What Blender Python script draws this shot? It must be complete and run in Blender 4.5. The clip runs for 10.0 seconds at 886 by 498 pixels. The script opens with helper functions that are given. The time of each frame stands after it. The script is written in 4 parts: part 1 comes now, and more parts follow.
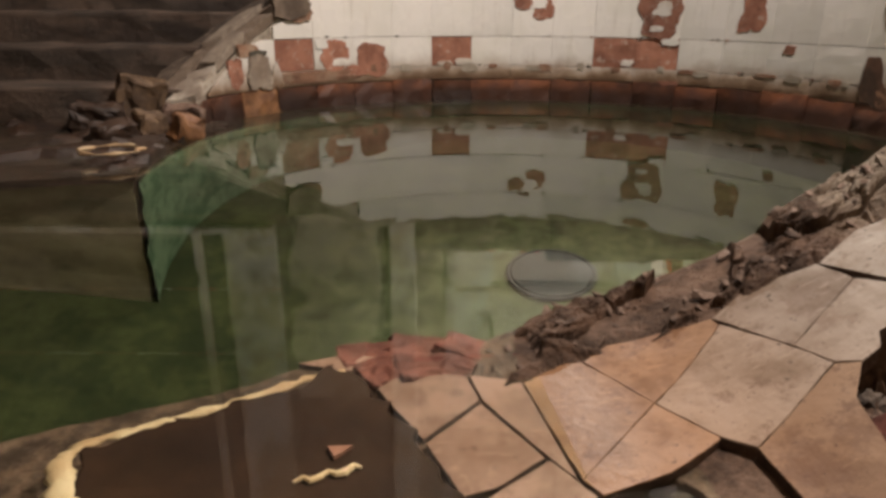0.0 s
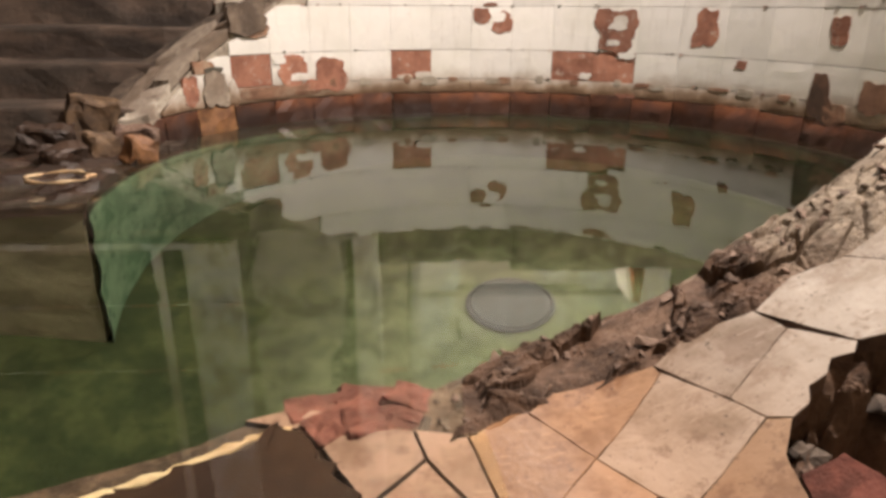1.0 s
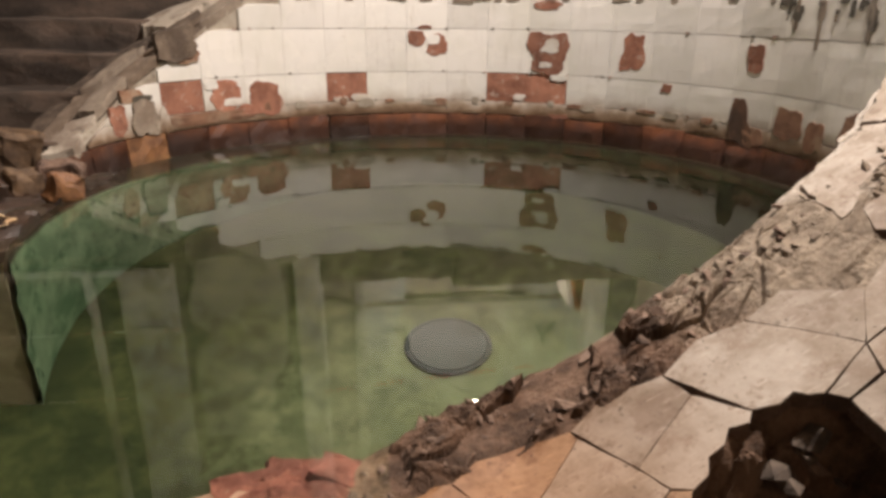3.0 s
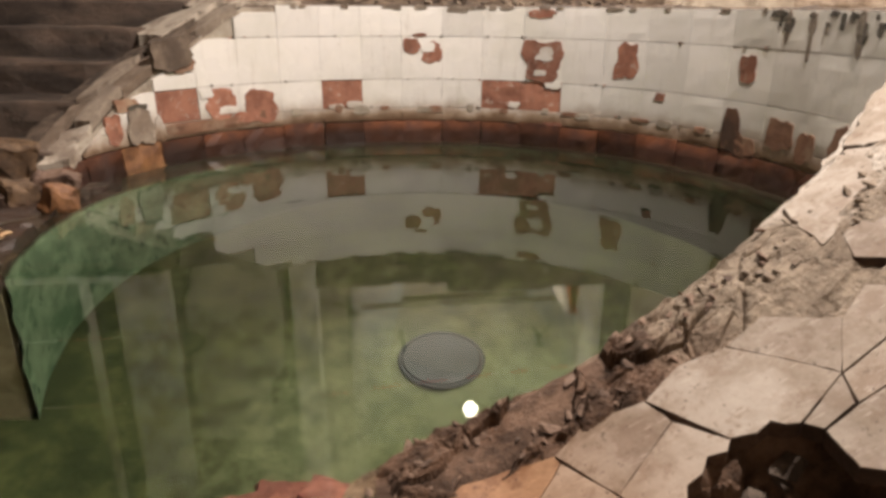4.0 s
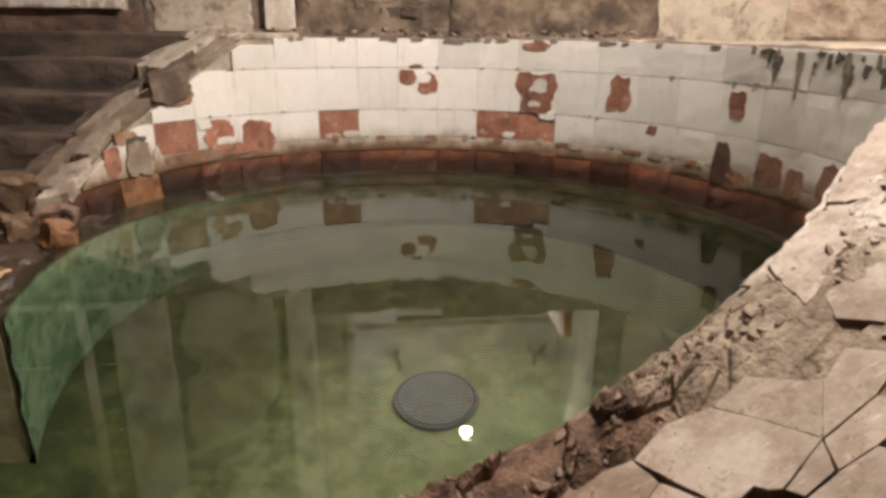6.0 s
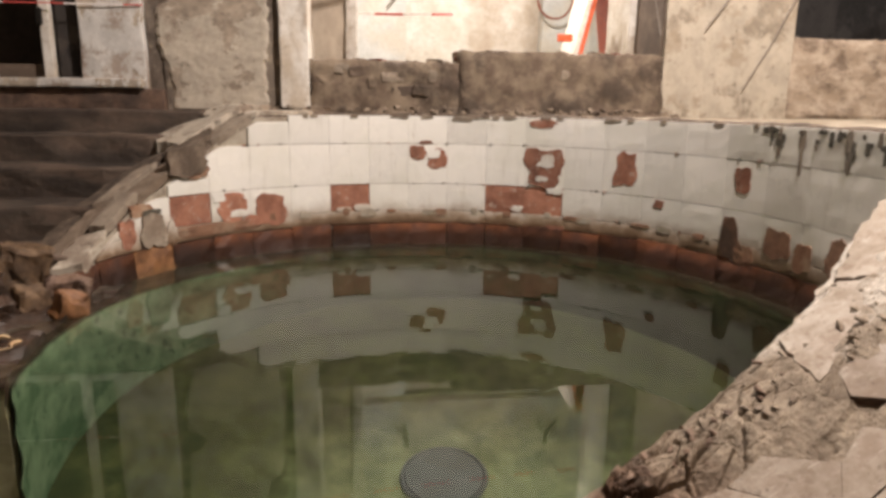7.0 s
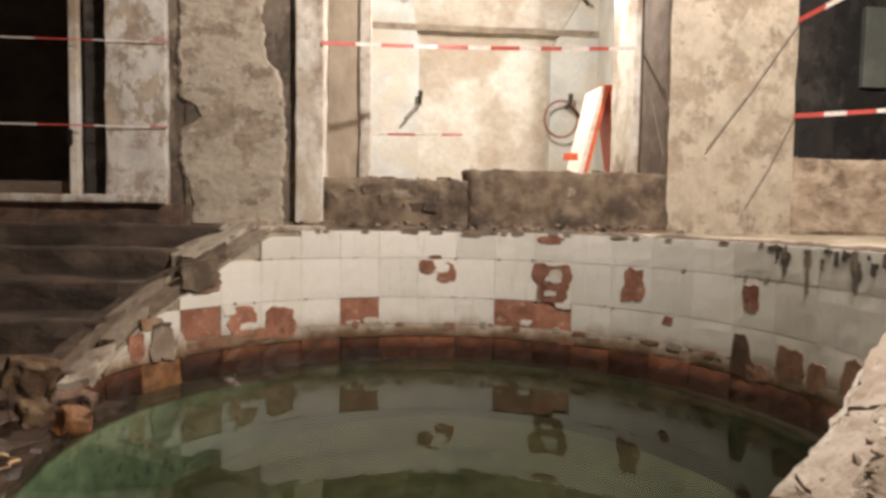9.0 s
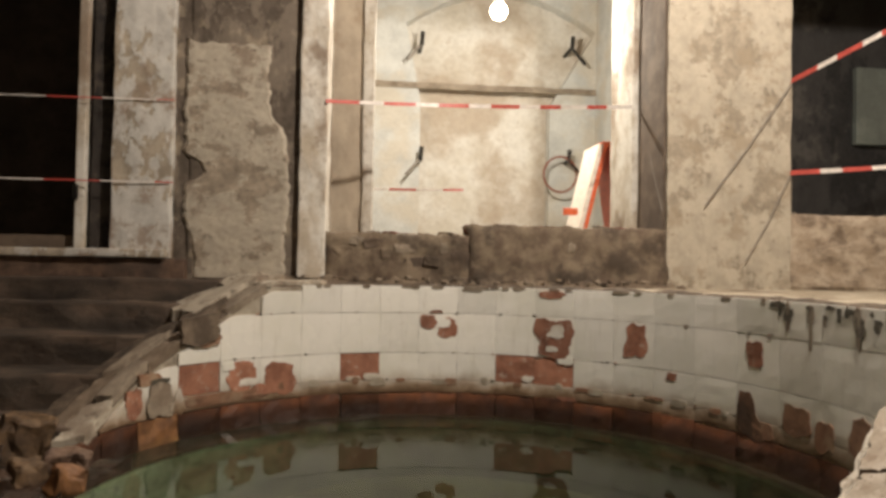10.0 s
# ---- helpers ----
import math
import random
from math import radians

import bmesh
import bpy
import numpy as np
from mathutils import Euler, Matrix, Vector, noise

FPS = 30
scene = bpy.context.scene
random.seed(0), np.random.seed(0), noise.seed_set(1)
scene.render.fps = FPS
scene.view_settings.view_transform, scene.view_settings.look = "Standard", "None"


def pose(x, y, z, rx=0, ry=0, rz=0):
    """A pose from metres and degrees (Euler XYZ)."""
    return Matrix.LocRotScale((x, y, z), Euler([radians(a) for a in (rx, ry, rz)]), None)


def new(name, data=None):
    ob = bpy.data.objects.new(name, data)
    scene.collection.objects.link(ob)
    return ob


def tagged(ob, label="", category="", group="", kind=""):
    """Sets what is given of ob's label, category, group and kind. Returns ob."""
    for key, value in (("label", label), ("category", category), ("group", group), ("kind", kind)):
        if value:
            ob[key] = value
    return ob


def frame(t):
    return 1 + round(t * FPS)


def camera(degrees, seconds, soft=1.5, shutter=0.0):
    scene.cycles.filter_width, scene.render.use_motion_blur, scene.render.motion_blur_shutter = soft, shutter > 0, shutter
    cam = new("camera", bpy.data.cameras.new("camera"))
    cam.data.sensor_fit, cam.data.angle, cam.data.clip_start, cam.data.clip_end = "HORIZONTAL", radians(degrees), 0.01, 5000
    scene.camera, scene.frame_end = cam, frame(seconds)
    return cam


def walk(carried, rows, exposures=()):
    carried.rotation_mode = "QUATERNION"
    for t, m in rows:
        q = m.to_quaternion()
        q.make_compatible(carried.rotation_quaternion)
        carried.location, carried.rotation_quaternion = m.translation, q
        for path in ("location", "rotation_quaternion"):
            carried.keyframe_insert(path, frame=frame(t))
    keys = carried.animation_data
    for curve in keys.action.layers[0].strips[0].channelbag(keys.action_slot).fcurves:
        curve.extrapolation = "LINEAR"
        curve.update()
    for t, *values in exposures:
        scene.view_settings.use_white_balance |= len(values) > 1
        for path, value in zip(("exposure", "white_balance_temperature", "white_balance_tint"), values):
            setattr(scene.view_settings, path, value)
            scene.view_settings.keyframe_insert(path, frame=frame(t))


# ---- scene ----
cam = camera(66.87, 10.0, soft=3.4)
# seconds, place in metres, turn in degrees
PATH = [
    (0.0, -0.0048, -0.0044, 0.3798, 70.14, -0.28, 0.16),
    (0.5, 0.0077, 0.0045, 0.4081, 70.17, -0.26, -0.86),
    (1.0, 0.0232, 0.0148, 0.4381, 70.10, -0.29, -2.63),
    (1.5, 0.0383, 0.0203, 0.4644, 70.14, -0.28, -4.69),
    (2.0, 0.0462, 0.0189, 0.4805, 70.10, -0.23, -5.89),
    (2.5, 0.0501, 0.0263, 0.5067, 70.18, -0.30, -7.10),
    (4.0, 0.0707, 0.0229, 0.5660, 70.05, -0.44, -7.44),
    (4.5, 0.0727, 0.0237, 0.5910, 69.92, -0.55, -7.65),
    (5.0, 0.0693, 0.0210, 0.6069, 68.21, -0.64, -7.78),
    (5.5, 0.0732, 0.0241, 0.6257, 67.25, -0.53, -7.78),
    (6.0, 0.0735, 0.0202, 0.6300, 71.32, -0.63, -7.72),
    (7.5, 0.0702, 0.0114, 0.6381, 79.36, -0.77, -6.67),
    (8.0, 0.0739, 0.0098, 0.6391, 82.09, -0.72, -6.55),
    (8.5, 0.0737, 0.0060, 0.6459, 84.76, -0.79, -6.39),
    (9.0, 0.0767, 0.0033, 0.6637, 86.61, -0.92, -6.02),
    (9.5, 0.0749, 0.0044, 0.6717, 89.27, -0.91, -5.92),
    (10.0, 0.0688, 0.0002, 0.6719, 91.13, -1.06, -6.05),
]
walk(cam, [(t, pose(x, y, z, rx, ry, rz)) for t, x, y, z, rx, ry, rz in PATH],
     [(0.0, -0.22, 6500, 10), (0.3, 0.02, 6500, 10), (0.5, 0.34, 6500, 10), (0.7, 0.43, 6500, 10), (0.9, 0.46, 6500, 10), (1.5, 0.40, 6500, 10), (2.5, 0.23, 6500, 10), (6.2, 0.21, 6500, 10),
      (7.5, -0.04, 6500, 10), (8.5, -0.21, 6550, 9), (9.3, -0.18, 6600, 7), (9.6, -0.25, 6600, 6), (10.0, -0.52, 6850, 4)])

# ---- light ----
world = bpy.data.worlds.new("world")
scene.world = world
world.use_nodes = True
world.node_tree.nodes["Background"].inputs[0].default_value = (0.9, 0.8, 0.7, 1)
world.node_tree.nodes["Background"].inputs[1].default_value = 0.02


def lamp_light(name, place, watts, colour, radius):
    data = bpy.data.lights.new(name, "POINT")
    data.energy, data.color, data.shadow_soft_size = watts, colour, radius
    ob = new(name, data)
    ob.location = place
    return ob


BED = -0.88               # height of the pool's floor
LAMP = (0.88, 4.4, 2.36)
# Lamp out of view, added to light walls and deck; its place is guessed.
FILL_LAMP = (1.35, 1.25, 3.1)
lamp_light("work_lamp_light", LAMP, 205, (1.0, 0.90, 0.83), 0.05)
lamp_light("unseen_fill_light", FILL_LAMP, 590, (1.0, 0.875, 0.81), 0.08)

# ---- materials ----


class Nodes:
    """A small helper to write node materials."""

    def __init__(self, name):
        self.mat = bpy.data.materials.new(name)
        self.mat.use_nodes = True
        self.t = self.mat.node_tree
        self.b = self.t.nodes["Principled BSDF"]
        self.pos = self.t.nodes.new("ShaderNodeNewGeometry").outputs["Position"]

    def link(self, a, b):
        self.t.links.new(a, b)

    def noise(self, scale, detail=4, rough=0.6, offset=0.0, stretch=(1, 1, 1)):
        m = self.t.nodes.new("ShaderNodeMapping")
        m.inputs["Location"].default_value = (offset, offset * 0.7, offset * 1.3)
        m.inputs["Scale"].default_value = stretch
        self.link(self.pos, m.inputs["Vector"])
        n = self.t.nodes.new("ShaderNodeTexNoise")
        n.inputs["Scale"].default_value, n.inputs["Detail"].default_value = scale, detail
        n.inputs["Roughness"].default_value = rough
        self.link(m.outputs[0], n.inputs["Vector"])
        return n.outputs["Fac"]

    def ramp(self, fac, a, b, lo=0.0, hi=1.0):
        r = self.t.nodes.new("ShaderNodeMapRange")
        r.interpolation_type = "SMOOTHSTEP"
        for k, v in zip(("From Min", "From Max", "To Min", "To Max"), (a, b, lo, hi)):
            r.inputs[k].default_value = v
        self.link(fac, r.inputs["Value"])
        return r.outputs[0]

    def mix(self, fac, a, b, mode="MIX"):
        m = self.t.nodes.new("ShaderNodeMix")
        m.data_type, m.blend_type = "RGBA", mode
        for sock, v in ((m.inputs["Factor"], fac), (m.inputs["A"], a), (m.inputs["B"], b)):
            if isinstance(v, (tuple, list)):
                sock.default_value = (*v, 1)
            elif isinstance(v, (int, float)):
                sock.default_value = v
            else:
                self.link(v, sock)
        return m.outputs["Result"]

    def math(self, op, a, b=0.0):
        m = self.t.nodes.new("ShaderNodeMath")
        m.operation = op
        for sock, v in zip(m.inputs, (a, b)):
            if isinstance(v, (int, float)):
                sock.default_value = v
            else:
                self.link(v, sock)
        return m.outputs[0]

    def height(self):
        s = self.t.nodes.new("ShaderNodeSeparateXYZ")
        self.link(self.pos, s.inputs[0])
        return s.outputs["Z"]

    def random(self):
        return self.t.nodes.new("ShaderNodeObjectInfo").outputs["Random"]

    def done(self, colour, rough, bump=None, strength=0.3, depth=0.01):
        if isinstance(colour, tuple):
            self.b.inputs["Base Color"].default_value = (*colour, 1)
        else:
            self.link(colour, self.b.inputs["Base Color"])
        if isinstance(rough, (int, float)):
            self.b.inputs["Roughness"].default_value = rough
        else:
            self.link(rough, self.b.inputs["Roughness"])
        if bump is not None:
            n = self.t.nodes.new("ShaderNodeBump")
            n.inputs["Strength"].default_value, n.inputs["Distance"].default_value = strength, depth
            self.link(bump, n.inputs["Height"])
            self.link(n.outputs[0], self.b.inputs["Normal"])
        return self.mat


def rough_stuff(name, light, dark, stain, scale=6, rough=0.85, amount=0.5, bump=0.5, depth=0.01, stretch=(1, 1, 1), pits=None):
    """Plaster, mortar, stone: two tones, stains, fine grain and relief."""
    n = Nodes(name)
    big, mid, fine = n.noise(scale * 0.35, 5, 0.65, 3.1, stretch), n.noise(scale, 6, 0.65, 0.7, stretch), n.noise(scale * 9, 4, 0.7)
    c = n.mix(n.ramp(mid, 0.35, 0.65), light, dark)
    c = n.mix(n.math("MULTIPLY", n.ramp(big, 0.48, 0.62), amount), c, stain)
    if pits:
        c = n.mix(n.math("MULTIPLY", n.ramp(n.noise(scale * 3.3, 5, 0.7, 9.2), 0.58, 0.66), 0.45), c, pits)
    c = n.mix(n.ramp(fine, 0.35, 0.8, 0.0, 0.3), c, n.mix(1.0, c, (0.45, 0.42, 0.4), "MULTIPLY"))
    tone = n.math("ADD", n.math("MULTIPLY", n.random(), 0.24), 0.88)
    c = n.mix(1.0, c, tone, "MULTIPLY")
    h = n.math("ADD", n.math("MULTIPLY", mid, 0.7), n.math("MULTIPLY", fine, 0.35))
    return n.done(c, n.ramp(mid, 0.2, 0.8, rough - 0.12, rough + 0.08), h, bump, depth)


def wall_tile_material():
    n = Nodes("white_glazed_tile")
    fine, big, streak = n.noise(30, 5, 0.7), n.noise(3.5, 4, 0.6, 2.0), n.noise(9, 5, 0.65, 5.0, (3, 3, 0.35))
    c = n.mix(n.ramp(big, 0.35, 0.7), (0.80, 0.785, 0.735), (0.70, 0.69, 0.62))
    c = n.mix(n.math("MULTIPLY", n.ramp(streak, 0.54, 0.74), 0.28), c, (0.42, 0.38, 0.30))
    c = n.mix(n.math("MULTIPLY", n.ramp(fine, 0.60, 0.78), 0.35), c, (0.40, 0.34, 0.27))
    z = n.math("ADD", n.height(), n.math("MULTIPLY", n.math("SUBTRACT", n.noise(11, 4, 0.6, 1.0), 0.5), 0.10))
    c = n.mix(n.ramp(z, 0.20, 0.09, 0.0, 0.9), c, (0.27, 0.175, 0.10))
    c = n.mix(n.ramp(z, 0.125, 0.07, 0.0, 0.85), c, (0.11, 0.06, 0.032))
    tone = n.math("ADD", n.math("MULTIPLY", n.random(), 0.16), 0.9)
    c = n.mix(1.0, c, tone, "MULTIPLY")
    return n.done(c, n.ramp(big, 0.3, 0.7, 0.22, 0.42), n.math("ADD", big, n.math("MULTIPLY", fine, 0.2)), 0.12, 0.006)


def deck_tile_material(name="worn_floor_tile", tint=None):
    """Worn unglazed floor tile: scuffs, brown blotches, dirt specks and hairline scratches."""
    n = Nodes(name)
    fine, mid, big = n.noise(90, 5, 0.7), n.noise(18, 6, 0.7, 1.3), n.noise(6, 5, 0.65, 4.0)
    c = n.mix(n.ramp(mid, 0.35, 0.68), (0.295, 0.245, 0.19), (0.22, 0.175, 0.128))
    c = n.mix(n.math("MULTIPLY", n.ramp(big, 0.46, 0.60), 0.7), c, (0.40, 0.355, 0.30))
    c = n.mix(n.math("MULTIPLY", n.ramp(n.noise(9, 6, 0.72, 12.0), 0.50, 0.60), 0.6), c, (0.185, 0.128, 0.086))
    c = n.mix(n.math("MULTIPLY", n.ramp(n.noise(27, 6, 0.78, 8.0), 0.55, 0.63), 0.6), c, (0.16, 0.108, 0.07))
    c = n.mix(n.math("MULTIPLY", n.ramp(n.noise(34, 4, 0.6, 3.0, (1, 6, 1)), 0.60, 0.68), 0.4), c, (0.50, 0.45, 0.38))
    c = n.mix(n.math("MULTIPLY", n.ramp(n.noise(140, 3, 0.6, 21.0), 0.66, 0.71), 0.8), c, (0.075, 0.05, 0.034))
    c = n.mix(n.math("MULTIPLY", n.ramp(n.noise(52, 5, 0.75, 31.0), 0.62, 0.68), 0.7), c, (0.10, 0.068, 0.045))
    low = n.ramp(n.height(), 0.16, 0.0, 0.0, 0.9)
    c = n.mix(low, c, n.mix(1.0, c, (0.80, 0.59, 0.44), "MULTIPLY"))
    if tint:
        c = n.mix(1.0, c, tint, "MULTIPLY")
    tone = n.math("ADD", n.math("MULTIPLY", n.random(), 0.3), 0.84)
    c = n.mix(1.0, c, tone, "MULTIPLY")
    h = n.math("ADD", n.math("MULTIPLY", mid, 0.9), n.math("MULTIPLY", fine, 0.25))
    wet = n.ramp(n.height(), 0.012, 0.003)
    dry = n.ramp(mid, 0.3, 0.7, 0.5, 0.78)
    r = n.math("ADD", n.math("MULTIPLY", dry, n.math("SUBTRACT", 1.0, wet)), n.math("MULTIPLY", wet, 0.4))
    return n.done(c, r, h, 0.35, 0.005)


def terracotta_material(name="terracotta", wet=False):
    n = Nodes(name)
    fine, mid = n.noise(45, 5, 0.7), n.noise(13, 5, 0.65, 2.2)
    c = n.mix(n.ramp(mid, 0.33, 0.68), (0.225, 0.088, 0.045) if wet else (0.36, 0.165, 0.105), (0.085, 0.037, 0.024) if wet else (0.22, 0.095, 0.06))
    c = n.mix(n.math("MULTIPLY", n.ramp(n.noise(21, 5, 0.7, 6.0), 0.55, 0.68), 0.6), c, (0.10, 0.045, 0.03))
    c = n.mix(n.ramp(fine, 0.58, 0.8, 0.0, 0.4), c, (0.22, 0.13, 0.09) if wet else (0.46, 0.30, 0.22))
    if wet:
        z = n.math("ADD", n.height(), n.math("MULTIPLY", n.math("SUBTRACT", mid, 0.5), 0.05))
        c = n.mix(n.ramp(z, 0.07, 0.02, 0.0, 0.9), c, (0.04, 0.018, 0.012))
    if not wet:
        c = n.mix(n.math("MULTIPLY", n.ramp(n.noise(34, 5, 0.7, 14.0), 0.57, 0.66), 0.6), c, (0.50, 0.42, 0.35))
    tone = n.math("ADD", n.math("MULTIPLY", n.random(), 0.9 if wet else 0.5), 0.45 if wet else 0.72)
    c = n.mix(1.0, c, tone, "MULTIPLY")
    return n.done(c, n.ramp(mid, 0.3, 0.7, 0.3 if wet else 0.7, 0.55 if wet else 0.9), n.math("ADD", mid, n.math("MULTIPLY", fine, 0.4)), 0.45, 0.008)


def plain(name, colour, rough=0.5, metal=0.0, scale=30, vary=0.25):
    n = Nodes(name)
    c = n.mix(n.ramp(n.noise(scale, 4, 0.6), 0.35, 0.7, 0.0, 1.0), colour, tuple(v * (1 - vary) for v in colour))
    n.b.inputs["Metallic"].default_value = metal
    return n.done(c, rough, n.noise(scale * 3), 0.1, 0.003)


def water_material():
    n = Nodes("still_water")
    b = n.b
    b.inputs["Transmission Weight"].default_value = 1.0
    b.inputs["IOR"].default_value = 1.35
    return n.done((0.82, 0.92, 0.78), 0.0)


def glow(name, colour, strength):
    n = Nodes(name)
    n.b.inputs["Emission Color"].default_value = (*colour, 1)
    n.b.inputs["Emission Strength"].default_value = strength
    return n.done(colour, 0.4)


M_TILE = wall_tile_material()
M_DECK = deck_tile_material()
M_DECK_WARM = deck_tile_material("ochre_floor_tile", (1.0, 0.80, 0.60))
M_DECK_SUNK = deck_tile_material("pinkish_sunken_tile", (1.0, 0.88, 0.98))
M_CLAY = terracotta_material()
M_WET = terracotta_material("wet_terracotta", True)
M_PLASTER = rough_stuff("old_plaster", (0.52, 0.465, 0.37), (0.33, 0.28, 0.205), (0.16, 0.115, 0.078), 7, 0.88, 0.8, 0.5, 0.012, (1, 1, 1), (0.13, 0.095, 0.068))
M_PALE = rough_stuff("pale_plaster", (0.66, 0.64, 0.59), (0.46, 0.40, 0.32), (0.24, 0.18, 0.13), 8, 0.85, 0.9, 0.5, 0.01, (1, 1, 0.7), (0.20, 0.15, 0.11))
M_BLUE = rough_stuff("bluish_limewash", (0.55, 0.56, 0.54), (0.43, 0.44, 0.43), (0.50, 0.44, 0.35), 4, 0.85, 0.6, 0.3)
M_LIGHTWALL = rough_stuff("cream_plaster", (0.66, 0.64, 0.59), (0.55, 0.51, 0.44), (0.40, 0.32, 0.24), 3, 0.85, 0.75, 0.4, 0.01, (1, 1, 1), (0.4, 0.33, 0.26))
M_GREYMORTAR = rough_stuff("grey_mortar", (0.31, 0.26, 0.20), (0.21, 0.17, 0.13), (0.12, 0.085, 0.06), 11, 0.9, 0.6, 0.8, 0.015)
M_BRICKBASE = rough_stuff("rough_brickwork", (0.17, 0.105, 0.07), (0.09, 0.055, 0.04), (0.045, 0.03, 0.022), 14, 0.75, 0.7, 0.9, 0.015)
def flank_material():
    """Dark broken brick low down and in the pits, grey sandy mortar farther up."""
    n = Nodes("broken_flank")
    mid, fine, big = n.noise(22, 6, 0.7, 1.0), n.noise(120, 4, 0.7), n.noise(7, 4, 0.6, 2.0)
    brick = n.mix(n.ramp(mid, 0.36, 0.64), (0.135, 0.080, 0.050), (0.046, 0.028, 0.018))
    brick = n.mix(n.math("MULTIPLY", n.ramp(big, 0.5, 0.62), 0.6), brick, (0.235, 0.150, 0.100))
    sand = n.mix(n.ramp(mid, 0.36, 0.66), (0.30, 0.245, 0.18), (0.17, 0.135, 0.10))
    sep = n.t.nodes.new("ShaderNodeSeparateXYZ")
    n.link(n.pos, sep.inputs[0])
    # y term keeps the pits in dark brick, painting in their shade
    where = n.math("ADD", n.math("ADD", sep.outputs["X"], n.math("MULTIPLY", n.math("SUBTRACT", sep.outputs["Y"], 0.62), 0.8)), n.math("MULTIPLY", n.math("SUBTRACT", big, 0.5), 0.35))
    c = n.mix(n.ramp(where, 0.52, 0.68), brick, sand)
    pale = n.mix(n.ramp(n.noise(15, 6, 0.75, 6.0), 0.48, 0.60), (0.50, 0.455, 0.39), (0.30, 0.245, 0.185))
    c = n.mix(n.ramp(where, 0.86, 0.98), c, pale)
    c = n.mix(n.ramp(fine, 0.45, 0.8, 0.0, 0.5), c, (0.05, 0.035, 0.025))
    n.b.inputs["Specular IOR Level"].default_value = 0.25
    return n.done(c, n.ramp(mid, 0.3, 0.7, 0.6, 0.9), n.math("ADD", n.math("ADD", mid, fine), n.noise(58, 5, 0.75, 4.0)), 0.55, 0.008)


def flaking_material(name, coat, under, dirt, scale, cover=0.5, streak=(1, 1, 0.6), pits=0.0):
    """Limewash or render that has come away in sharp-edged patches from a darker ground."""
    n = Nodes(name)
    big, mid, fine = n.noise(scale, 7, 0.72, 2.0, streak), n.noise(scale * 3.1, 6, 0.7, 7.0, streak), n.noise(scale * 22, 4, 0.7)
    gone = n.ramp(big, cover, cover + 0.035)
    top = n.mix(n.ramp(mid, 0.38, 0.66), coat, tuple(v * 0.78 for v in coat))
    low = n.mix(n.ramp(mid, 0.36, 0.62), under, tuple(v * 0.62 for v in under))
    c = n.mix(gone, top, low)
    c = n.mix(n.math("MULTIPLY", n.ramp(n.noise(scale * 1.4, 6, 0.7, 15.0), 0.53, 0.64), 0.75), c, dirt)
    if pits:
        c = n.mix(n.math("MULTIPLY", n.ramp(n.noise(scale * 5, 5, 0.65, 23.0, (1, 1, 1.8)), 0.61, 0.66), pits), c, tuple(v * 0.45 for v in dirt))
    c = n.mix(n.ramp(fine, 0.4, 0.8, 0.0, 0.18), c, dirt)
    h = n.math("ADD", n.math("ADD", n.math("MULTIPLY", gone, -0.5), mid), n.math("MULTIPLY", fine, 0.3))
    return n.done(c, n.ramp(mid, 0.2, 0.8, 0.78, 0.95), h, 0.45, 0.008)


M_WHITEWASH = flaking_material("flaking_limewash", (0.60, 0.585, 0.55), (0.47, 0.405, 0.32), (0.26, 0.19, 0.14), 3.6, 0.49)
M_SHEET = flaking_material("beige_pitted_plaster", (0.45, 0.40, 0.325), (0.36, 0.30, 0.232), (0.19, 0.142, 0.105), 3.2, 0.51, (1, 1, 1.2), 0.5)
M_BARE = flaking_material("bare_grey_render", (0.175, 0.142, 0.112), (0.115, 0.09, 0.07), (0.30, 0.25, 0.185), 5.5, 0.50)
# near-black colour carries the shade of the doorway's recess
M_REVEAL = flaking_material("shaded_reveal", (0.034, 0.028, 0.024), (0.014, 0.012, 0.011), (0.07, 0.056, 0.045), 7.0, 0.5)
M_SMOOTHBEIGE = flaking_material("smooth_beige_plaster", (0.43, 0.365, 0.285), (0.60, 0.55, 0.47), (0.30, 0.235, 0.17), 3.0, 0.60)
M_BROAD = flaking_material("stained_broad_plaster", (0.46, 0.41, 0.33), (0.385, 0.33, 0.255), (0.295, 0.24, 0.172), 3.6, 0.52, (1, 1, 0.8), 0.45)
# near-black colour stands for the unlit room past the side opening
M_UNLITWALL = flaking_material("unlit_wall_tone", (0.035, 0.033, 0.032), (0.018, 0.017, 0.017), (0.085, 0.078, 0.07), 2.2, 0.5)
M_GROUT = rough_stuff("pale_grout", (0.42, 0.38, 0.31), (0.30, 0.26, 0.20), (0.15, 0.11, 0.08), 12, 0.9, 0.7, 0.4)
M_CHUNK = rough_stuff("fractured_brick", (0.23, 0.152, 0.105), (0.105, 0.066, 0.045), (0.046, 0.030, 0.021), 30, 0.8, 0.6, 0.9, 0.008, (1, 1, 1.8), (0.04, 0.025, 0.018))
M_SANDCHUNK = rough_stuff("sandy_mortar_lump", (0.315, 0.26, 0.195), (0.21, 0.168, 0.125), (0.115, 0.085, 0.06), 34, 0.9, 0.6, 0.8, 0.006, (1, 1, 1), (0.10, 0.072, 0.05))
M_DARKCHUNK = rough_stuff("dark_rubble", (0.14, 0.105, 0.076), (0.07, 0.052, 0.038), (0.025, 0.018, 0.014), 26, 0.85, 0.6, 0.9, 0.008)
M_FLANK = flank_material()
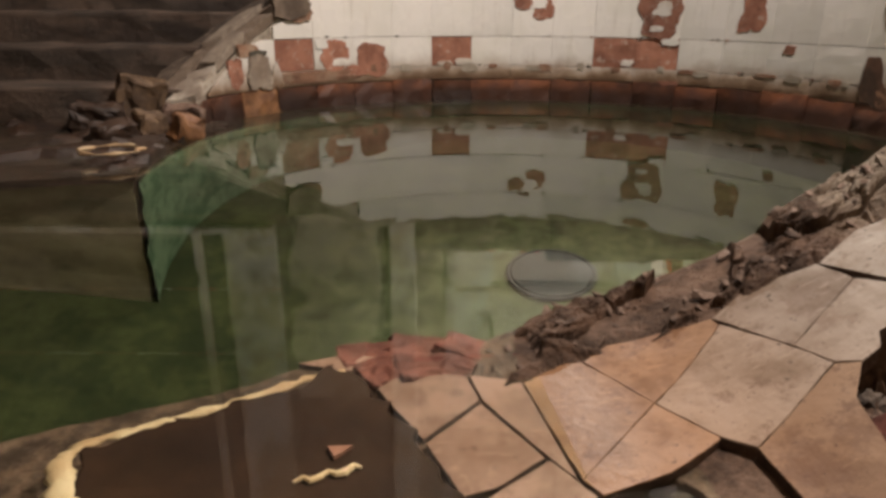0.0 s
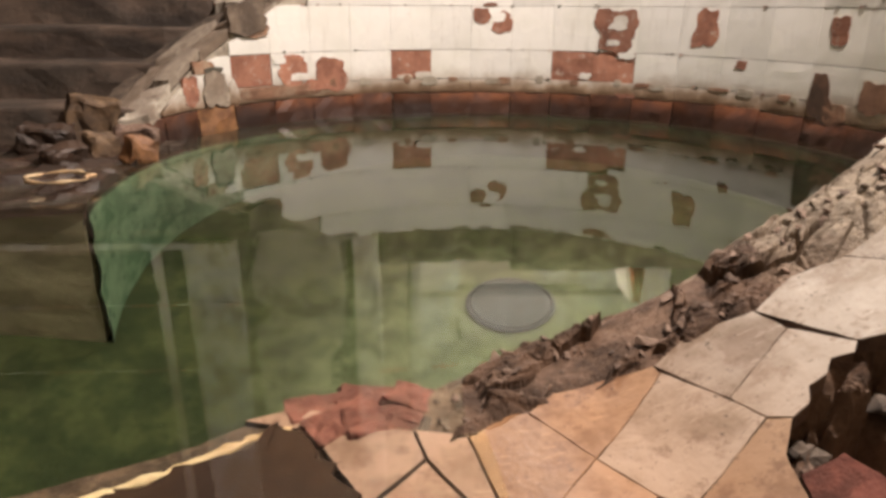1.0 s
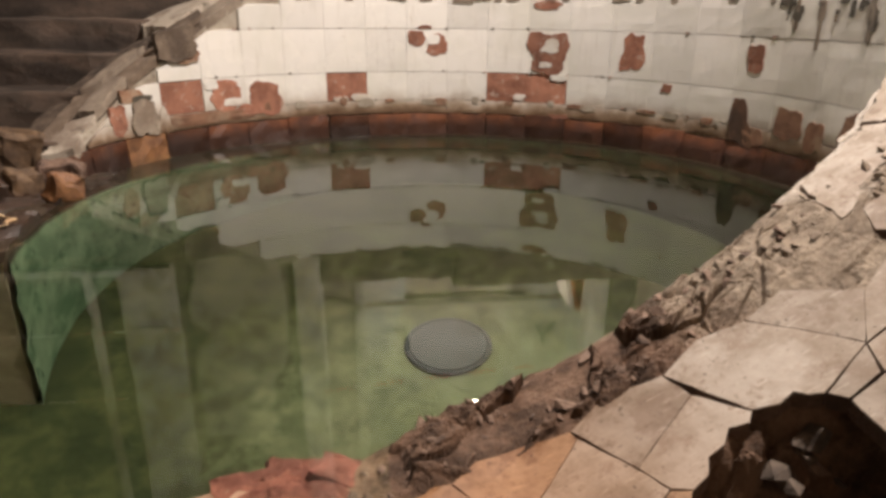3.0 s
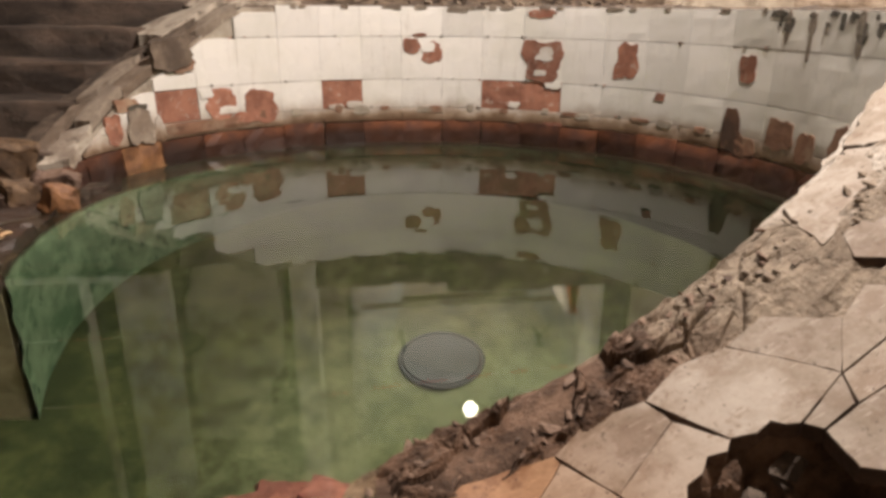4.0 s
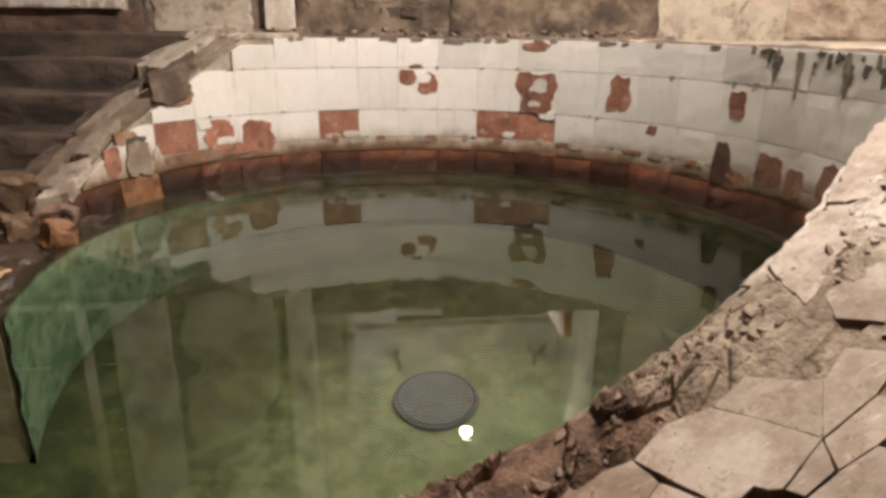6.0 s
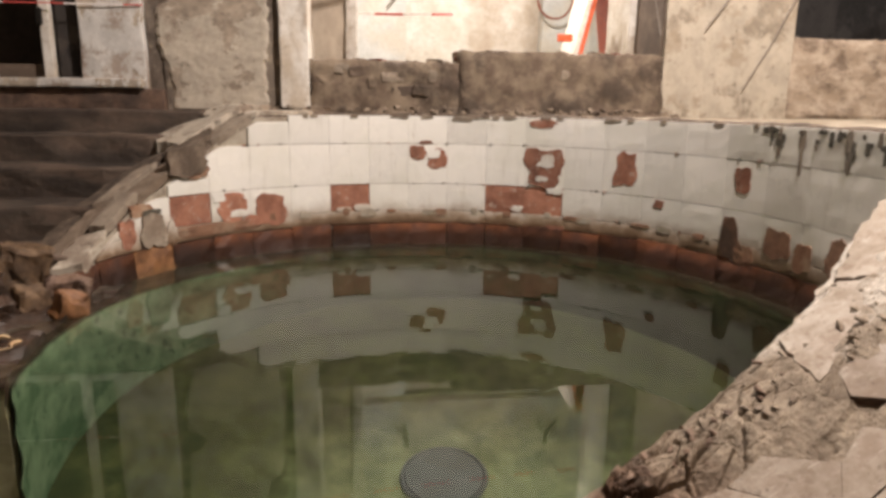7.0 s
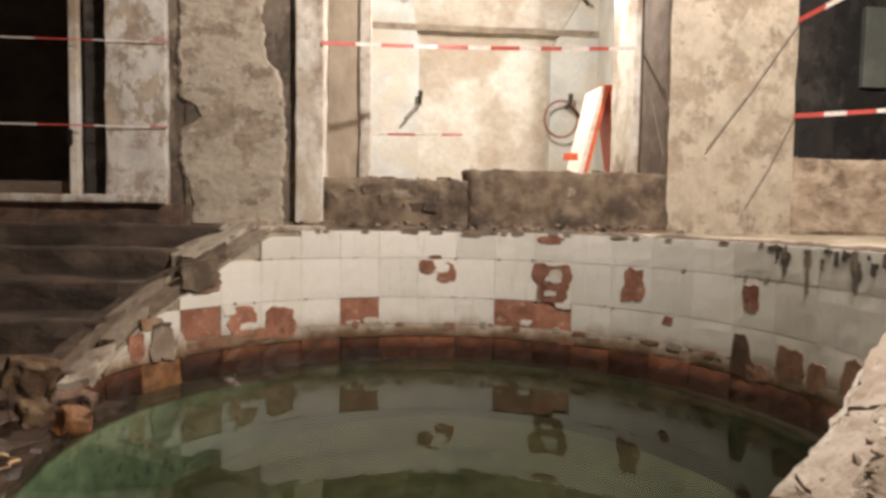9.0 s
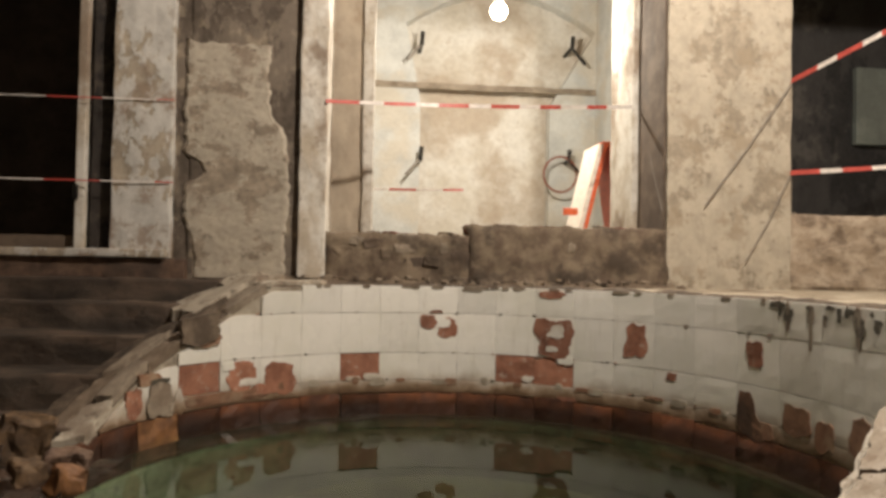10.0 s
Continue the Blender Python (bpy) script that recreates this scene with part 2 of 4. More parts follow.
M_DARKSTONE = rough_stuff("dark_wet_stone", (0.135, 0.096, 0.071), (0.055, 0.043, 0.033), (0.024, 0.017, 0.013), 6, 0.75, 0.75, 0.8, 0.015, (0.5, 1, 1.4), (0.02, 0.014, 0.011))
M_FLANKTOP = rough_stuff("brown_flank_mortar", (0.25, 0.195, 0.145), (0.16, 0.12, 0.085), (0.07, 0.05, 0.036), 13, 0.9, 0.7, 0.8, 0.015)
# dark colour stands in for the unlit space past the doorway
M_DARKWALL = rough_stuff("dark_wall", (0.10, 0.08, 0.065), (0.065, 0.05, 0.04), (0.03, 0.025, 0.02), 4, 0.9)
# brown for bare render, and for shade on ceiling, lintel and reveal
M_SHADE = rough_stuff("brown_render_and_shade", (0.17, 0.125, 0.09), (0.11, 0.08, 0.06), (0.06, 0.045, 0.035), 7, 0.9)
M_SILLWALL = rough_stuff("blotched_brickwork", (0.235, 0.185, 0.13), (0.125, 0.09, 0.065), (0.055, 0.04, 0.03), 11, 0.9, 0.8, 0.8, 0.015)
M_SUNKBRICK = rough_stuff("sunken_red_brick", (0.20, 0.075, 0.055), (0.11, 0.042, 0.032), (0.05, 0.026, 0.02), 22, 0.8, 0.7, 0.7)
M_STAIN = rough_stuff("rusty_brown_stain", (0.16, 0.085, 0.05), (0.085, 0.048, 0.03), (0.04, 0.026, 0.018), 24, 0.85, 0.7, 0.5)
M_DULLCLAY = rough_stuff("dull_brown_clay", (0.30, 0.165, 0.10), (0.19, 0.10, 0.062), (0.36, 0.27, 0.19), 22, 0.85, 0.7, 0.5)
M_GREENPANEL = rough_stuff("greenish_grey_board", (0.20, 0.225, 0.20), (0.15, 0.17, 0.15), (0.10, 0.11, 0.10), 6, 0.7, 0.5, 0.2)
M_MOULD_SHADOW = rough_stuff("black_mould_and_shadow", (0.10, 0.09, 0.07), (0.06, 0.055, 0.04), (0.16, 0.14, 0.11), 30, 0.9)
M_PARAPET = rough_stuff("blotched_pale_brick", (0.50, 0.42, 0.33), (0.33, 0.26, 0.19), (0.14, 0.10, 0.07), 10, 0.9, 0.9, 0.8, 0.015, (1, 1, 1.6), (0.12, 0.08, 0.055))
M_CRUST = rough_stuff("lime_crust", (0.62, 0.47, 0.28), (0.50, 0.33, 0.17), (0.36, 0.19, 0.08), 25, 0.6, 0.6, 0.6, 0.006)
M_BLACK = rough_stuff("black_mud", (0.036, 0.017, 0.009), (0.025, 0.013, 0.009), (0.014, 0.008, 0.005), 9, 0.8, 0.5, 0.3)
def algae_material():
    """Green algae with dark streaks; a brown-black band is painted under the water line."""
    n = Nodes("algae_green_wall")
    mid, big, fine = n.noise(9, 6, 0.65, 1.0, (1, 1, 0.35)), n.noise(4, 4, 0.6, 3.0), n.noise(70, 4, 0.7)
    c = n.mix(n.ramp(mid, 0.35, 0.65), (0.13, 0.178, 0.108), (0.072, 0.11, 0.063))
    c = n.mix(n.math("MULTIPLY", n.ramp(n.noise(26, 5, 0.7, 9.0, (1, 1, 0.3)), 0.58, 0.64), 0.85), c, (0.018, 0.045, 0.022))
    c = n.mix(n.math("MULTIPLY", n.ramp(big, 0.5, 0.62), 0.7), c, (0.035, 0.075, 0.035))
    z = n.math("ADD", n.height(), n.math("MULTIPLY", n.math("SUBTRACT", mid, 0.5), 0.08))
    sep = n.t.nodes.new("ShaderNodeSeparateXYZ")
    n.link(n.pos, sep.inputs[0])
    # far side's dimness painted in by x, so the sunken wall barely shows
    thin = n.ramp(n.math("ADD", sep.outputs["X"], n.math("MULTIPLY", big, 0.5)), -0.45, 0.15)
    c = n.mix(thin, c, n.mix(n.ramp(mid, 0.4, 0.6), (0.056, 0.070, 0.038), (0.032, 0.042, 0.022)))
    # brown-black band painted in to match the bricks' dark reflection
    c = n.mix(n.ramp(z, -0.14, -0.09, 0.0, 0.95), c, (0.022, 0.016, 0.010))
    n.b.inputs["Specular IOR Level"].default_value = 0.05
    return n.done(c, 0.8, n.math("ADD", mid, fine), 0.5, 0.008)


M_ALGAE = algae_material()
M_LANDING = rough_stuff("wet_brown_rubble", (0.055, 0.031, 0.019), (0.027, 0.016, 0.010), (0.012, 0.008, 0.006), 11, 0.5, 0.6, 0.8, 0.012)
def bed_material():
    """Olive algae on the pool floor, with paler lamplight painted in round the drain."""
    n = Nodes("algae_pool_floor")
    big, mid, fine = n.noise(4.5, 5, 0.65, 3.1), n.noise(14, 6, 0.68, 0.7), n.noise(60, 5, 0.75, 2.0)
    c = n.mix(n.ramp(mid, 0.35, 0.65), (0.050, 0.057, 0.021), (0.027, 0.034, 0.013))
    c = n.mix(n.math("MULTIPLY", n.ramp(big, 0.48, 0.62), 0.6), c, (0.014, 0.019, 0.008))
    d = n.t.nodes.new("ShaderNodeVectorMath")
    d.operation = "DISTANCE"
    d.inputs[1].default_value = (0.28, 1.45, BED)
    n.link(n.pos, d.inputs[0])
    away = n.math("ADD", d.outputs["Value"], n.math("MULTIPLY", n.math("SUBTRACT", mid, 0.5), 0.35))
    # pale patch round the drain carries the lamplight on the floor
    lit_bed = n.mix(n.ramp(mid, 0.35, 0.65), (0.125, 0.142, 0.075), (0.080, 0.096, 0.046))
    c = n.mix(n.ramp(away, 0.72, 0.30, 0.0, 0.85), c, lit_bed)
    c = n.mix(n.ramp(fine, 0.42, 0.75, 0.0, 0.45), c, n.mix(1.0, c, (0.45, 0.5, 0.4), "MULTIPLY"))
    return n.done(c, 0.9, n.math("ADD", mid, fine), 0.6, 0.01)


M_BED = bed_material()
M_SUNKWALL = rough_stuff("sunken_blockwork", (0.50, 0.43, 0.29), (0.34, 0.30, 0.19), (0.17, 0.15, 0.10), 6, 0.9)
M_METAL = plain("dull_grey_metal", (0.026, 0.032, 0.030), 0.7, 0.0, 18)
M_BLACKPAINT = plain("black_iron", (0.02, 0.018, 0.016), 0.45, 0.5)
M_RED = plain("red_tape", (0.52, 0.085, 0.07), 0.45)
M_WHITE = plain("white_tape", (0.75, 0.70, 0.66), 0.45)
M_ORANGE = plain("orange_plastic", (0.72, 0.13, 0.045), 0.4)
M_SIGN = plain("white_sign_face", (0.80, 0.72, 0.64), 0.4)
M_HOSE = plain("red_brown_hose", (0.25, 0.08, 0.05), 0.5)
# wet mud and what lies under water hardly shine
for m in (M_BLACK, M_BED, M_SUNKWALL, M_SUNKBRICK):
    for node in m.node_tree.nodes:
        if node.type == "BSDF_PRINCIPLED":
            node.inputs["Specular IOR Level"].default_value = 0.1
M_WATER = water_material()
M_BULB = glow("lit_bulb", (1.0, 0.88, 0.70), 60.0)
M_STRING = plain("grey_cord", (0.25, 0.22, 0.19), 0.8)

# ---- mesh helpers ----


def part(name, bm, material, parent=None, label="", smooth=False):
    if name != "water":
        bmesh.ops.recalc_face_normals(bm, faces=bm.faces)
    me = bpy.data.meshes.new(name)
    bm.to_mesh(me)
    bm.free()
    for m in (material if isinstance(material, (list, tuple)) else [material]):
        me.materials.append(m)
    if smooth:
        me.shade_smooth()
    ob = new(name, me)
    if parent is not None:
        ob.parent = parent
    if label:
        ob["label"] = label
    return ob


def empty(name, place=(0, 0, 0)):
    ob = new(name)
    ob.location = place
    return ob


def fuzz(p, size, amp, seed=0.0):
    """A jitter of place p that is smooth over about size metres."""
    q = Vector(p) / size + Vector((seed * 3.7, seed * 1.9, seed * 5.3))
    return noise.noise_vector(q) * amp


def box_mesh(x0, y0, z0, x1, y1, z1, cut=0.25, rough=0.0, size=0.12, seed=0.0, bevel=0.0):
    """A box cut into cells of about cut metres, with worn, uneven faces."""
    bm = bmesh.new()
    bmesh.ops.create_cube(bm, size=1, matrix=Matrix.Translation(((x0 + x1) / 2, (y0 + y1) / 2, (z0 + z1) / 2)) @ Matrix.Diagonal((x1 - x0, y1 - y0, z1 - z0, 1)))
    if bevel:
        bmesh.ops.bevel(bm, geom=list(bm.edges), offset=bevel, segments=2, affect="EDGES", profile=0.6)
    if rough:
        for axis, (a, b) in enumerate(((x0, x1), (y0, y1), (z0, z1))):
            for k in range(1, max(1, min(40, int((b - a) / cut))) + 1):
                at = a + (b - a) * k / (max(1, min(40, int((b - a) / cut))) + 1)
                co, no = [0, 0, 0], [0, 0, 0]
                co[axis], no[axis] = at, 1
                bmesh.ops.bisect_plane(bm, geom=bm.verts[:] + bm.edges[:] + bm.faces[:], plane_co=co, plane_no=no)
        for v in bm.verts:
            v.co += fuzz(v.co, size, rough, seed) + fuzz(v.co, size * 0.35, rough * 0.5, seed + 5)
    return bm


def grid_mesh(rows):
    """A sheet through rows of points."""
    bm = bmesh.new()
    vs = [[bm.verts.new(p) for p in r] for r in rows]
    for a, b in zip(vs, vs[1:]):
        for k in range(len(a) - 1):
            bm.faces.new((a[k], a[k + 1], b[k + 1], b[k]))
    return bm


def slab_mesh(corners, top, thick, wear=0.004, seed=0.0, step=0.02, taper=0.0, side=0):
    """A slab with the given outline in plan; top(x, y) is its upper side. The rim is split finely and chipped."""
    ring = []
    for a, b in zip(corners, corners[1:] + corners[:1]):
        a, b = Vector((*a, 0)), Vector((*b, 0))
        k = max(1, int((b - a).length / step))
        ring += [a.lerp(b, i / k) for i in range(k)]
    mid = sum(ring, Vector()) / len(ring)
    bm = bmesh.new()
    hi, lo, inner = [], [], []
    for p in ring:
        q = p + fuzz(p, 0.025, wear, seed) + fuzz(p, 0.008, wear * 0.6, seed + 2)
        s = q.lerp(mid, 0.010)
        inner.append(bm.verts.new((s.x, s.y, top(s.x, s.y))))
        hi.append(bm.verts.new((q.x, q.y, top(q.x, q.y) - 0.0012)))
        q = q.lerp(mid, taper)
        lo.append(bm.verts.new((q.x, q.y, top(q.x, q.y) - thick)))
    n = len(ring)
    rings = [inner]
    for share in (0.3, 0.6, 0.85):
        line = []
        for v in inner:
            x, y = v.co.x + (mid.x - v.co.x) * share, v.co.y + (mid.y - v.co.y) * share
            line.append(bm.verts.new((x, y, top(x, y))))
        rings.append(line)
    c = bm.verts.new((mid.x, mid.y, top(mid.x, mid.y)))
    for i in range(n):
        j = (i + 1) % n
        for a, b in zip(rings, rings[1:]):
            bm.faces.new((a[i], a[j], b[j], b[i]))
        bm.faces.new((c, rings[-1][i], rings[-1][j]))
        bm.faces.new((inner[i], hi[i], hi[j], inner[j]))
        bm.faces.new((hi[i], lo[i], lo[j], hi[j])).material_index = side
    bm.faces.new(lo[::-1])
    return bm


def tube_mesh(points, radius, sides=6, closed=False):
    bm = bmesh.new()
    pts = [Vector(p) for p in points]
    rings = []
    for i, p in enumerate(pts):
        a, b = pts[i - 1 if i or closed else 0], pts[(i + 1) % len(pts) if i + 1 < len(pts) or closed else i]
        q = (b - a).to_track_quat("Z", "Y")
        r = radius[i] if isinstance(radius, (list, tuple)) else radius
        rings.append([bm.verts.new(p + q @ Vector((math.cos(k * math.tau / sides) * r, math.sin(k * math.tau / sides) * r, 0))) for k in range(sides)])
    n = len(rings)
    for i in range(n if closed else n - 1):
        for k in range(sides):
            bm.faces.new((rings[i][k], rings[i][(k + 1) % sides], rings[(i + 1) % n][(k + 1) % sides], rings[(i + 1) % n][k]))
    if not closed:
        bm.faces.new(rings[0][::-1])
        bm.faces.new(rings[-1])
    return bm


def setting(ob, label, category="wall"):
    return tagged(ob, label, category, kind="structure")

# ---- plan of the pool ----
CX, CY = 0.26, 1.833      # middle of the pool
RIM = 0.565               # height of the rim above the water
STEP = 8.25               # degrees that one wall tile takes


def ease(a, b, x):
    t = min(1.0, max(0.0, (x - a) / (b - a)))
    return t * t * (3 - 2 * t)


def wall_radius(a):
    """Radius of the pool's wall; a: degrees clockwise from the far side."""
    return 1.225 - 0.175 * ease(50, 104, -a) - 0.17 * ease(98, 140, a)


def sunk_radius(a):
    """Radius of the wall below the water, which stands in front of the tiled wall as a ledge."""
    return min(wall_radius(a), 1.065 - 0.03 * ease(60, 100, -a) + 0.10 * ease(-45, 0, a)) if a < 100 else wall_radius(a) - 0.16 * (1 - ease(98, 125, a))


def at(a, r, z=0.0):
    return Vector((CX + r * math.sin(radians(a)), CY + r * math.cos(radians(a)), z))


def wall_top(a):
    """The far wall's upper edge: level, and sloping down on one flank."""
    return RIM if a > -30 else max(0.055, RIM + (a + 30) * 0.0128)


def deck(x, y):
    """The tiled flank nearest the eye: it slopes down into the water and ends in a level shelf."""
    p = 0.572 * x + 0.076 * y - 0.170
    p = 0.017 + 0.2 * (p - 0.02) + 0.8 * 0.012 * math.log1p(math.exp(min(50.0, (p - 0.02) / 0.012)))
    return min(p, RIM + 0.02) if p > 0.5 else p


def broken(x, y):
    """Relief of broken brickwork: tilted flat plates at three sizes, longer along the flank, with dark cracks."""
    u, v = 0.80 * x + 0.60 * y, -0.60 * x + 0.80 * y
    w = noise.noise_vector(Vector((x * 24, y * 24, 0)))
    q = Vector((u * 0.62 + 0.010 * w.x, v + 0.010 * w.y, 0))
    z = 0.0
    for size, amp in ((15, 1.15), (36, 0.50), (95, 0.15)):
        d, p = noise.voronoi(q * size)
        lift = noise.cell(p[0] * 7.3 + Vector((0, 0, size))) * 2 - 1
        tilt = (q * size - p[0]).dot(noise.noise_vector(p[0] * 2.1 + Vector((size, 0, 0)))) * 0.85
        z += amp * (lift * 0.7 + tilt) - amp * 0.55 * (1 - ease(0.0, 0.15, d[1] - d[0]))
    for size, amp in ((60, 0.16), (140, 0.12)):
        z += amp * (1 - 2 * abs(noise.noise(Vector((x * size + 5, y * size, size)))))
    return max(-1.9, min(1.15, z))


# ---- the large structure ----
# pool floor
rows = []
for i in range(49):
    x = -2.6 + i * 0.09
    rows.append([(x, 0.0 + j * 0.075, BED + 0.012 * noise.noise(Vector((x * 6, j * 0.45, 0)))) for j in range(44)])
setting(part("pool_floor", grid_mesh(rows), M_BED, smooth=True), "olive-green algae-covered pool floor under clear water", "pool floor")

# round wall under water, grown over with algae
rows = []
for i in range(110):
    a = -104.5 + i * 2.1
    ru, rw = sunk_radius(a), wall_radius(a)
    line = [at(a, ru + 0.012 * noise.noise(Vector((a * 0.11, k * 0.7, 3))), BED - 0.02 + k * (BED * -1 - 0.07) / 12) for k in range(13)]
    for k in range(1, 6):
        p = at(a, ru + (rw + 0.02 - ru) * k / 5)
        line.append(Vector((p.x, p.y, -0.075 + 0.015 * k / 5 + 0.012 * noise.noise(p * 14))))
    rows.append(line)
bm = grid_mesh(rows)
pool_wall = setting(part("wall_pool_below_water", bm, M_ALGAE, smooth=True), "green algae-covered round pool wall below the water line", "pool wall")

# brick core of the far wall and the sloping flank, with its plastered top
rows = []
N = 100
for i in range(N + 1):
    a = -69 + i * (69 + 128) / N
    top = wall_top(a)
    wide = 0.27 if a < -28 else 0.12
    r = wall_radius(a) + 0.0065
    ring = [at(a, r, -0.06), at(a, r, top * 0.5), at(a, r + 0.002, top - 0.012), at(a, r + 0.02, top)]
    ring += [at(a, r + wide * k / 5, top - (0.02 + 0.10 * k / 5 if a < -34 else 0) + 0.012 * noise.noise(Vector((a * 0.2, k * 0.9, 1.0)))) for k in range(1, 6)]
    ring += [at(a, r + wide + 0.01, -0.06)]
    ring = [p + fuzz(p, 0.05, 0.006 if k > 3 else 0.002) for k, p in enumerate(ring)]
    rows.append(ring)
bm = grid_mesh(rows)
for k, f in enumerate(bm.faces):
    f.material_index = 1 if k % (len(rows[0]) - 1) < 2 else 0
bm.verts.ensure_lookup_table()
bm.faces.new([v for v in bm.verts[:len(rows[0])]])
far_wall = setting(part("wall_pool_far", bm, [M_DARKCHUNK, M_GROUT]), "curved brick and mortar pool wall with a sloping broken flank", "pool wall")

# floor round the pool
rows = []
for i in range(81):
    a = -30 + i * 158 / 80
    r0 = wall_radius(a) + 0.10
    rows.append([at(a, r0 + (2.4 - r0) * (k / 16) ** 1.4 if k < 16 else 4.5, RIM - 0.004 + (0.010 * noise.noise(Vector((a * 0.15, k * 0.8, 7))) if k < 16 else 0)) for k in range(17)])
floor_rim = setting(part("floor_round_pool", grid_mesh(rows), M_PLASTER, smooth=True), "dusty pale mortar floor round the pool rim", "floor")
rows = [[(-3.8 + i * 0.76, 3.15 + j * 0.45, RIM - 0.012 + 0.006 * noise.noise(Vector((i * 0.9, j * 0.9, 4)))) for j in range(10)] for i in range(11)]
setting(part("floor_back_room", grid_mesh(rows), M_GREYMORTAR), "dusty grey floor of the back room", "floor")

# the near flank: rubble and mortar body under the tiles
EDGE = [(-29.5, 1.46), (-28, 1.41), (-25.6, 1.35), (-22.3, 1.275), (-20.8, 1.225), (-14, 1.16), (-10, 1.11), (-5, 1.045), (1.4, 1.025), (12, 1.03), (27.7, 1.04), (39, 1.03), (52, 1.06), (62, 1.12), (75, 1.20)]


def edge_radius(f):
    """Radius of the near flank's edge, drawn in along the ridge to fit the camera's view."""
    return flank_edge(f) - 0.022 * ease(-13, -5, f) * (1 - ease(36, 46, f))


def flank_edge(f):
    for (a, ra), (b, rb) in zip(EDGE, EDGE[1:]):
        if a <= f <= b:
            return ra + (rb - ra) * (f - a) / (b - a)
    return EDGE[0][1] if f < EDGE[0][0] else EDGE[-1][1]


HOLES = [((0.475, 0.512), 0.08, 0.028), ((0.405, 0.50), 0.07, 0.04), ((0.525, 0.47), 0.085, 0.085), ((0.172, 0.432), 0.045, 0.04), ((0.45, 0.40), 0.10, 0.05), ((0.57, 0.40), 0.09, 0.12), ((0.39, 0.40), 0.07, 0.05)]


def body_height(x, y, f, r):
    z = deck(x, y) - 0.012 + 0.008 * ease(0.62, 0.70, x)
    rim = r - edge_radius(f)
    lumps = broken(x, y) if f > -14 and rim < 0.2 else noise.noise(Vector((x * 17, y * 17, 0))) * 0.6 + noise.noise(Vector((x * 41, y * 41, 2))) * 0.45 + abs(noise.noise(Vector((x * 27, y * 27, 5)))) * 0.7
    ridge = ease(-14, -7, f) * (1 - ease(0.10, 0.17, rim)) * (1 - 0.75 * ease(0.56, 0.70, x))
    if ridge > 0:
        z += ridge * (0.024 + 0.0095 * lumps * (0.35 + 0.65 * ease(0.0, 0.03, rim)) * (1 - 0.45 * ease(0.45, 0.62, x)) + 0.010 * (1 - ease(-2, 8, f))) - 0.028 * ridge * (1 - ease(0.0, 0.03, rim))
    else:
        z += 0.004 * lumps
    if f > 18:
        z += 0.003 * lumps * ease(18, 30, f) * (1 - ease(0.13, 0.2, rim)) + 0.012 * ease(18, 30, f) * ease(0.03, 0.08, rim) * (1 - ease(0.13, 0.2, rim))
    z -= 0.012 * ease(0.70, 0.85, x) * (1 - ease(0.0, 0.03, rim)) + 0.003 * ease(0.64, 0.74, x)
    for (hx, hy), hr, hd in HOLES:
        d = math.hypot(x - hx, y - hy)
        if d < hr * 1.3:
            w = 1 - ease(hr * 0.80, hr * 1.0, d + 0.006 * lumps)
            z -= w * (hd - 0.016 * broken(x * 0.8, y * 0.8))
    return z


rows = []
for i in range(560):
    # finer steps along the broken ridge than on either side of it
    f = -29.5 + i * 15.5 / 49 if i < 50 else (-14 + (i - 50) * 54 / 420 if i < 470 else 40 + (i - 470) * 35 / 89)
    r0 = edge_radius(f)
    line = [at(180 - f, r0 + 0.02, BED - 0.02), at(180 - f, r0 + 0.015, -0.10)]
    for k in range(180):
        r = r0 + 0.17 * k / 80 if k < 80 else (r0 + 0.17 + 0.35 * (k - 79) / 80 if k < 160 else r0 + 0.52 + 1.9 * ((k - 159) / 20) ** 1.5)
        p = at(180 - f, r)
        if k < 80 and f > -14:
            p += fuzz(p, 0.03, 0.007) + fuzz(p, 0.012, 0.0025, 3)
        line.append(Vector((p.x, p.y, body_height(p.x, p.y, f, r))))
    rows.append(line)
near_flank = setting(part("wall_pool_near", grid_mesh(rows), M_FLANK), "broken brick and mortar flank of the pool, sloping into the water", "pool wall")

# water
bm = bmesh.new()
spots = {}
for i in range(96):
    for j in range(78):
        x, y = -3.2 + i * 0.05, -0.9 + j * 0.05
        if (x > 0.24 and y < 0.55) or math.hypot(x - CX, y - CY) > 1.27 and y > 1.5 and x > -0.5:
            continue
        corner = []
        for p in ((i, j), (i + 1, j), (i + 1, j + 1), (i, j + 1)):
            if p not in spots:
                spots[p] = bm.verts.new((-3.2 + p[0] * 0.05, -0.9 + p[1] * 0.05, 0.0))
            corner.append(spots[p])
        bm.faces.new(corner)
for f in bm.faces:
    f.normal_update()
    if f.normal.z < 0:
        f.normal_flip()
water = part("water", bm, M_WATER, smooth=True)
water.visible_shadow = False
setting(water, "still clear greenish water filling the round pool", "water")

# landing and steps on the far flank
sunk = part("wall_stair_foot", box_mesh(-3.2, 1.575, BED - 0.05, -0.758, 1.605, -0.075, 0.2, 0.006, 0.2, 2.0), M_SUNKWALL)
setting(sunk, "dark greenish block wall of the stair foot under water", "wall")
rows = []
for i in range(44):
    a = -64 - i * 41 / 43
    r0 = sunk_radius(a)
    line = [at(a, r0 + 0.006, -0.14), at(a, r0 + 0.002, -0.03)]
    for k in range(46):
        p = at(a, r0 + 2.2 * (k / 45) ** 1.25)
        line.append(Vector((p.x, p.y, 0.016 + 0.012 * broken(p.x * 0.5, p.y * 0.5) + 0.012 * noise.noise(p * 7))))
    rows.append(line)
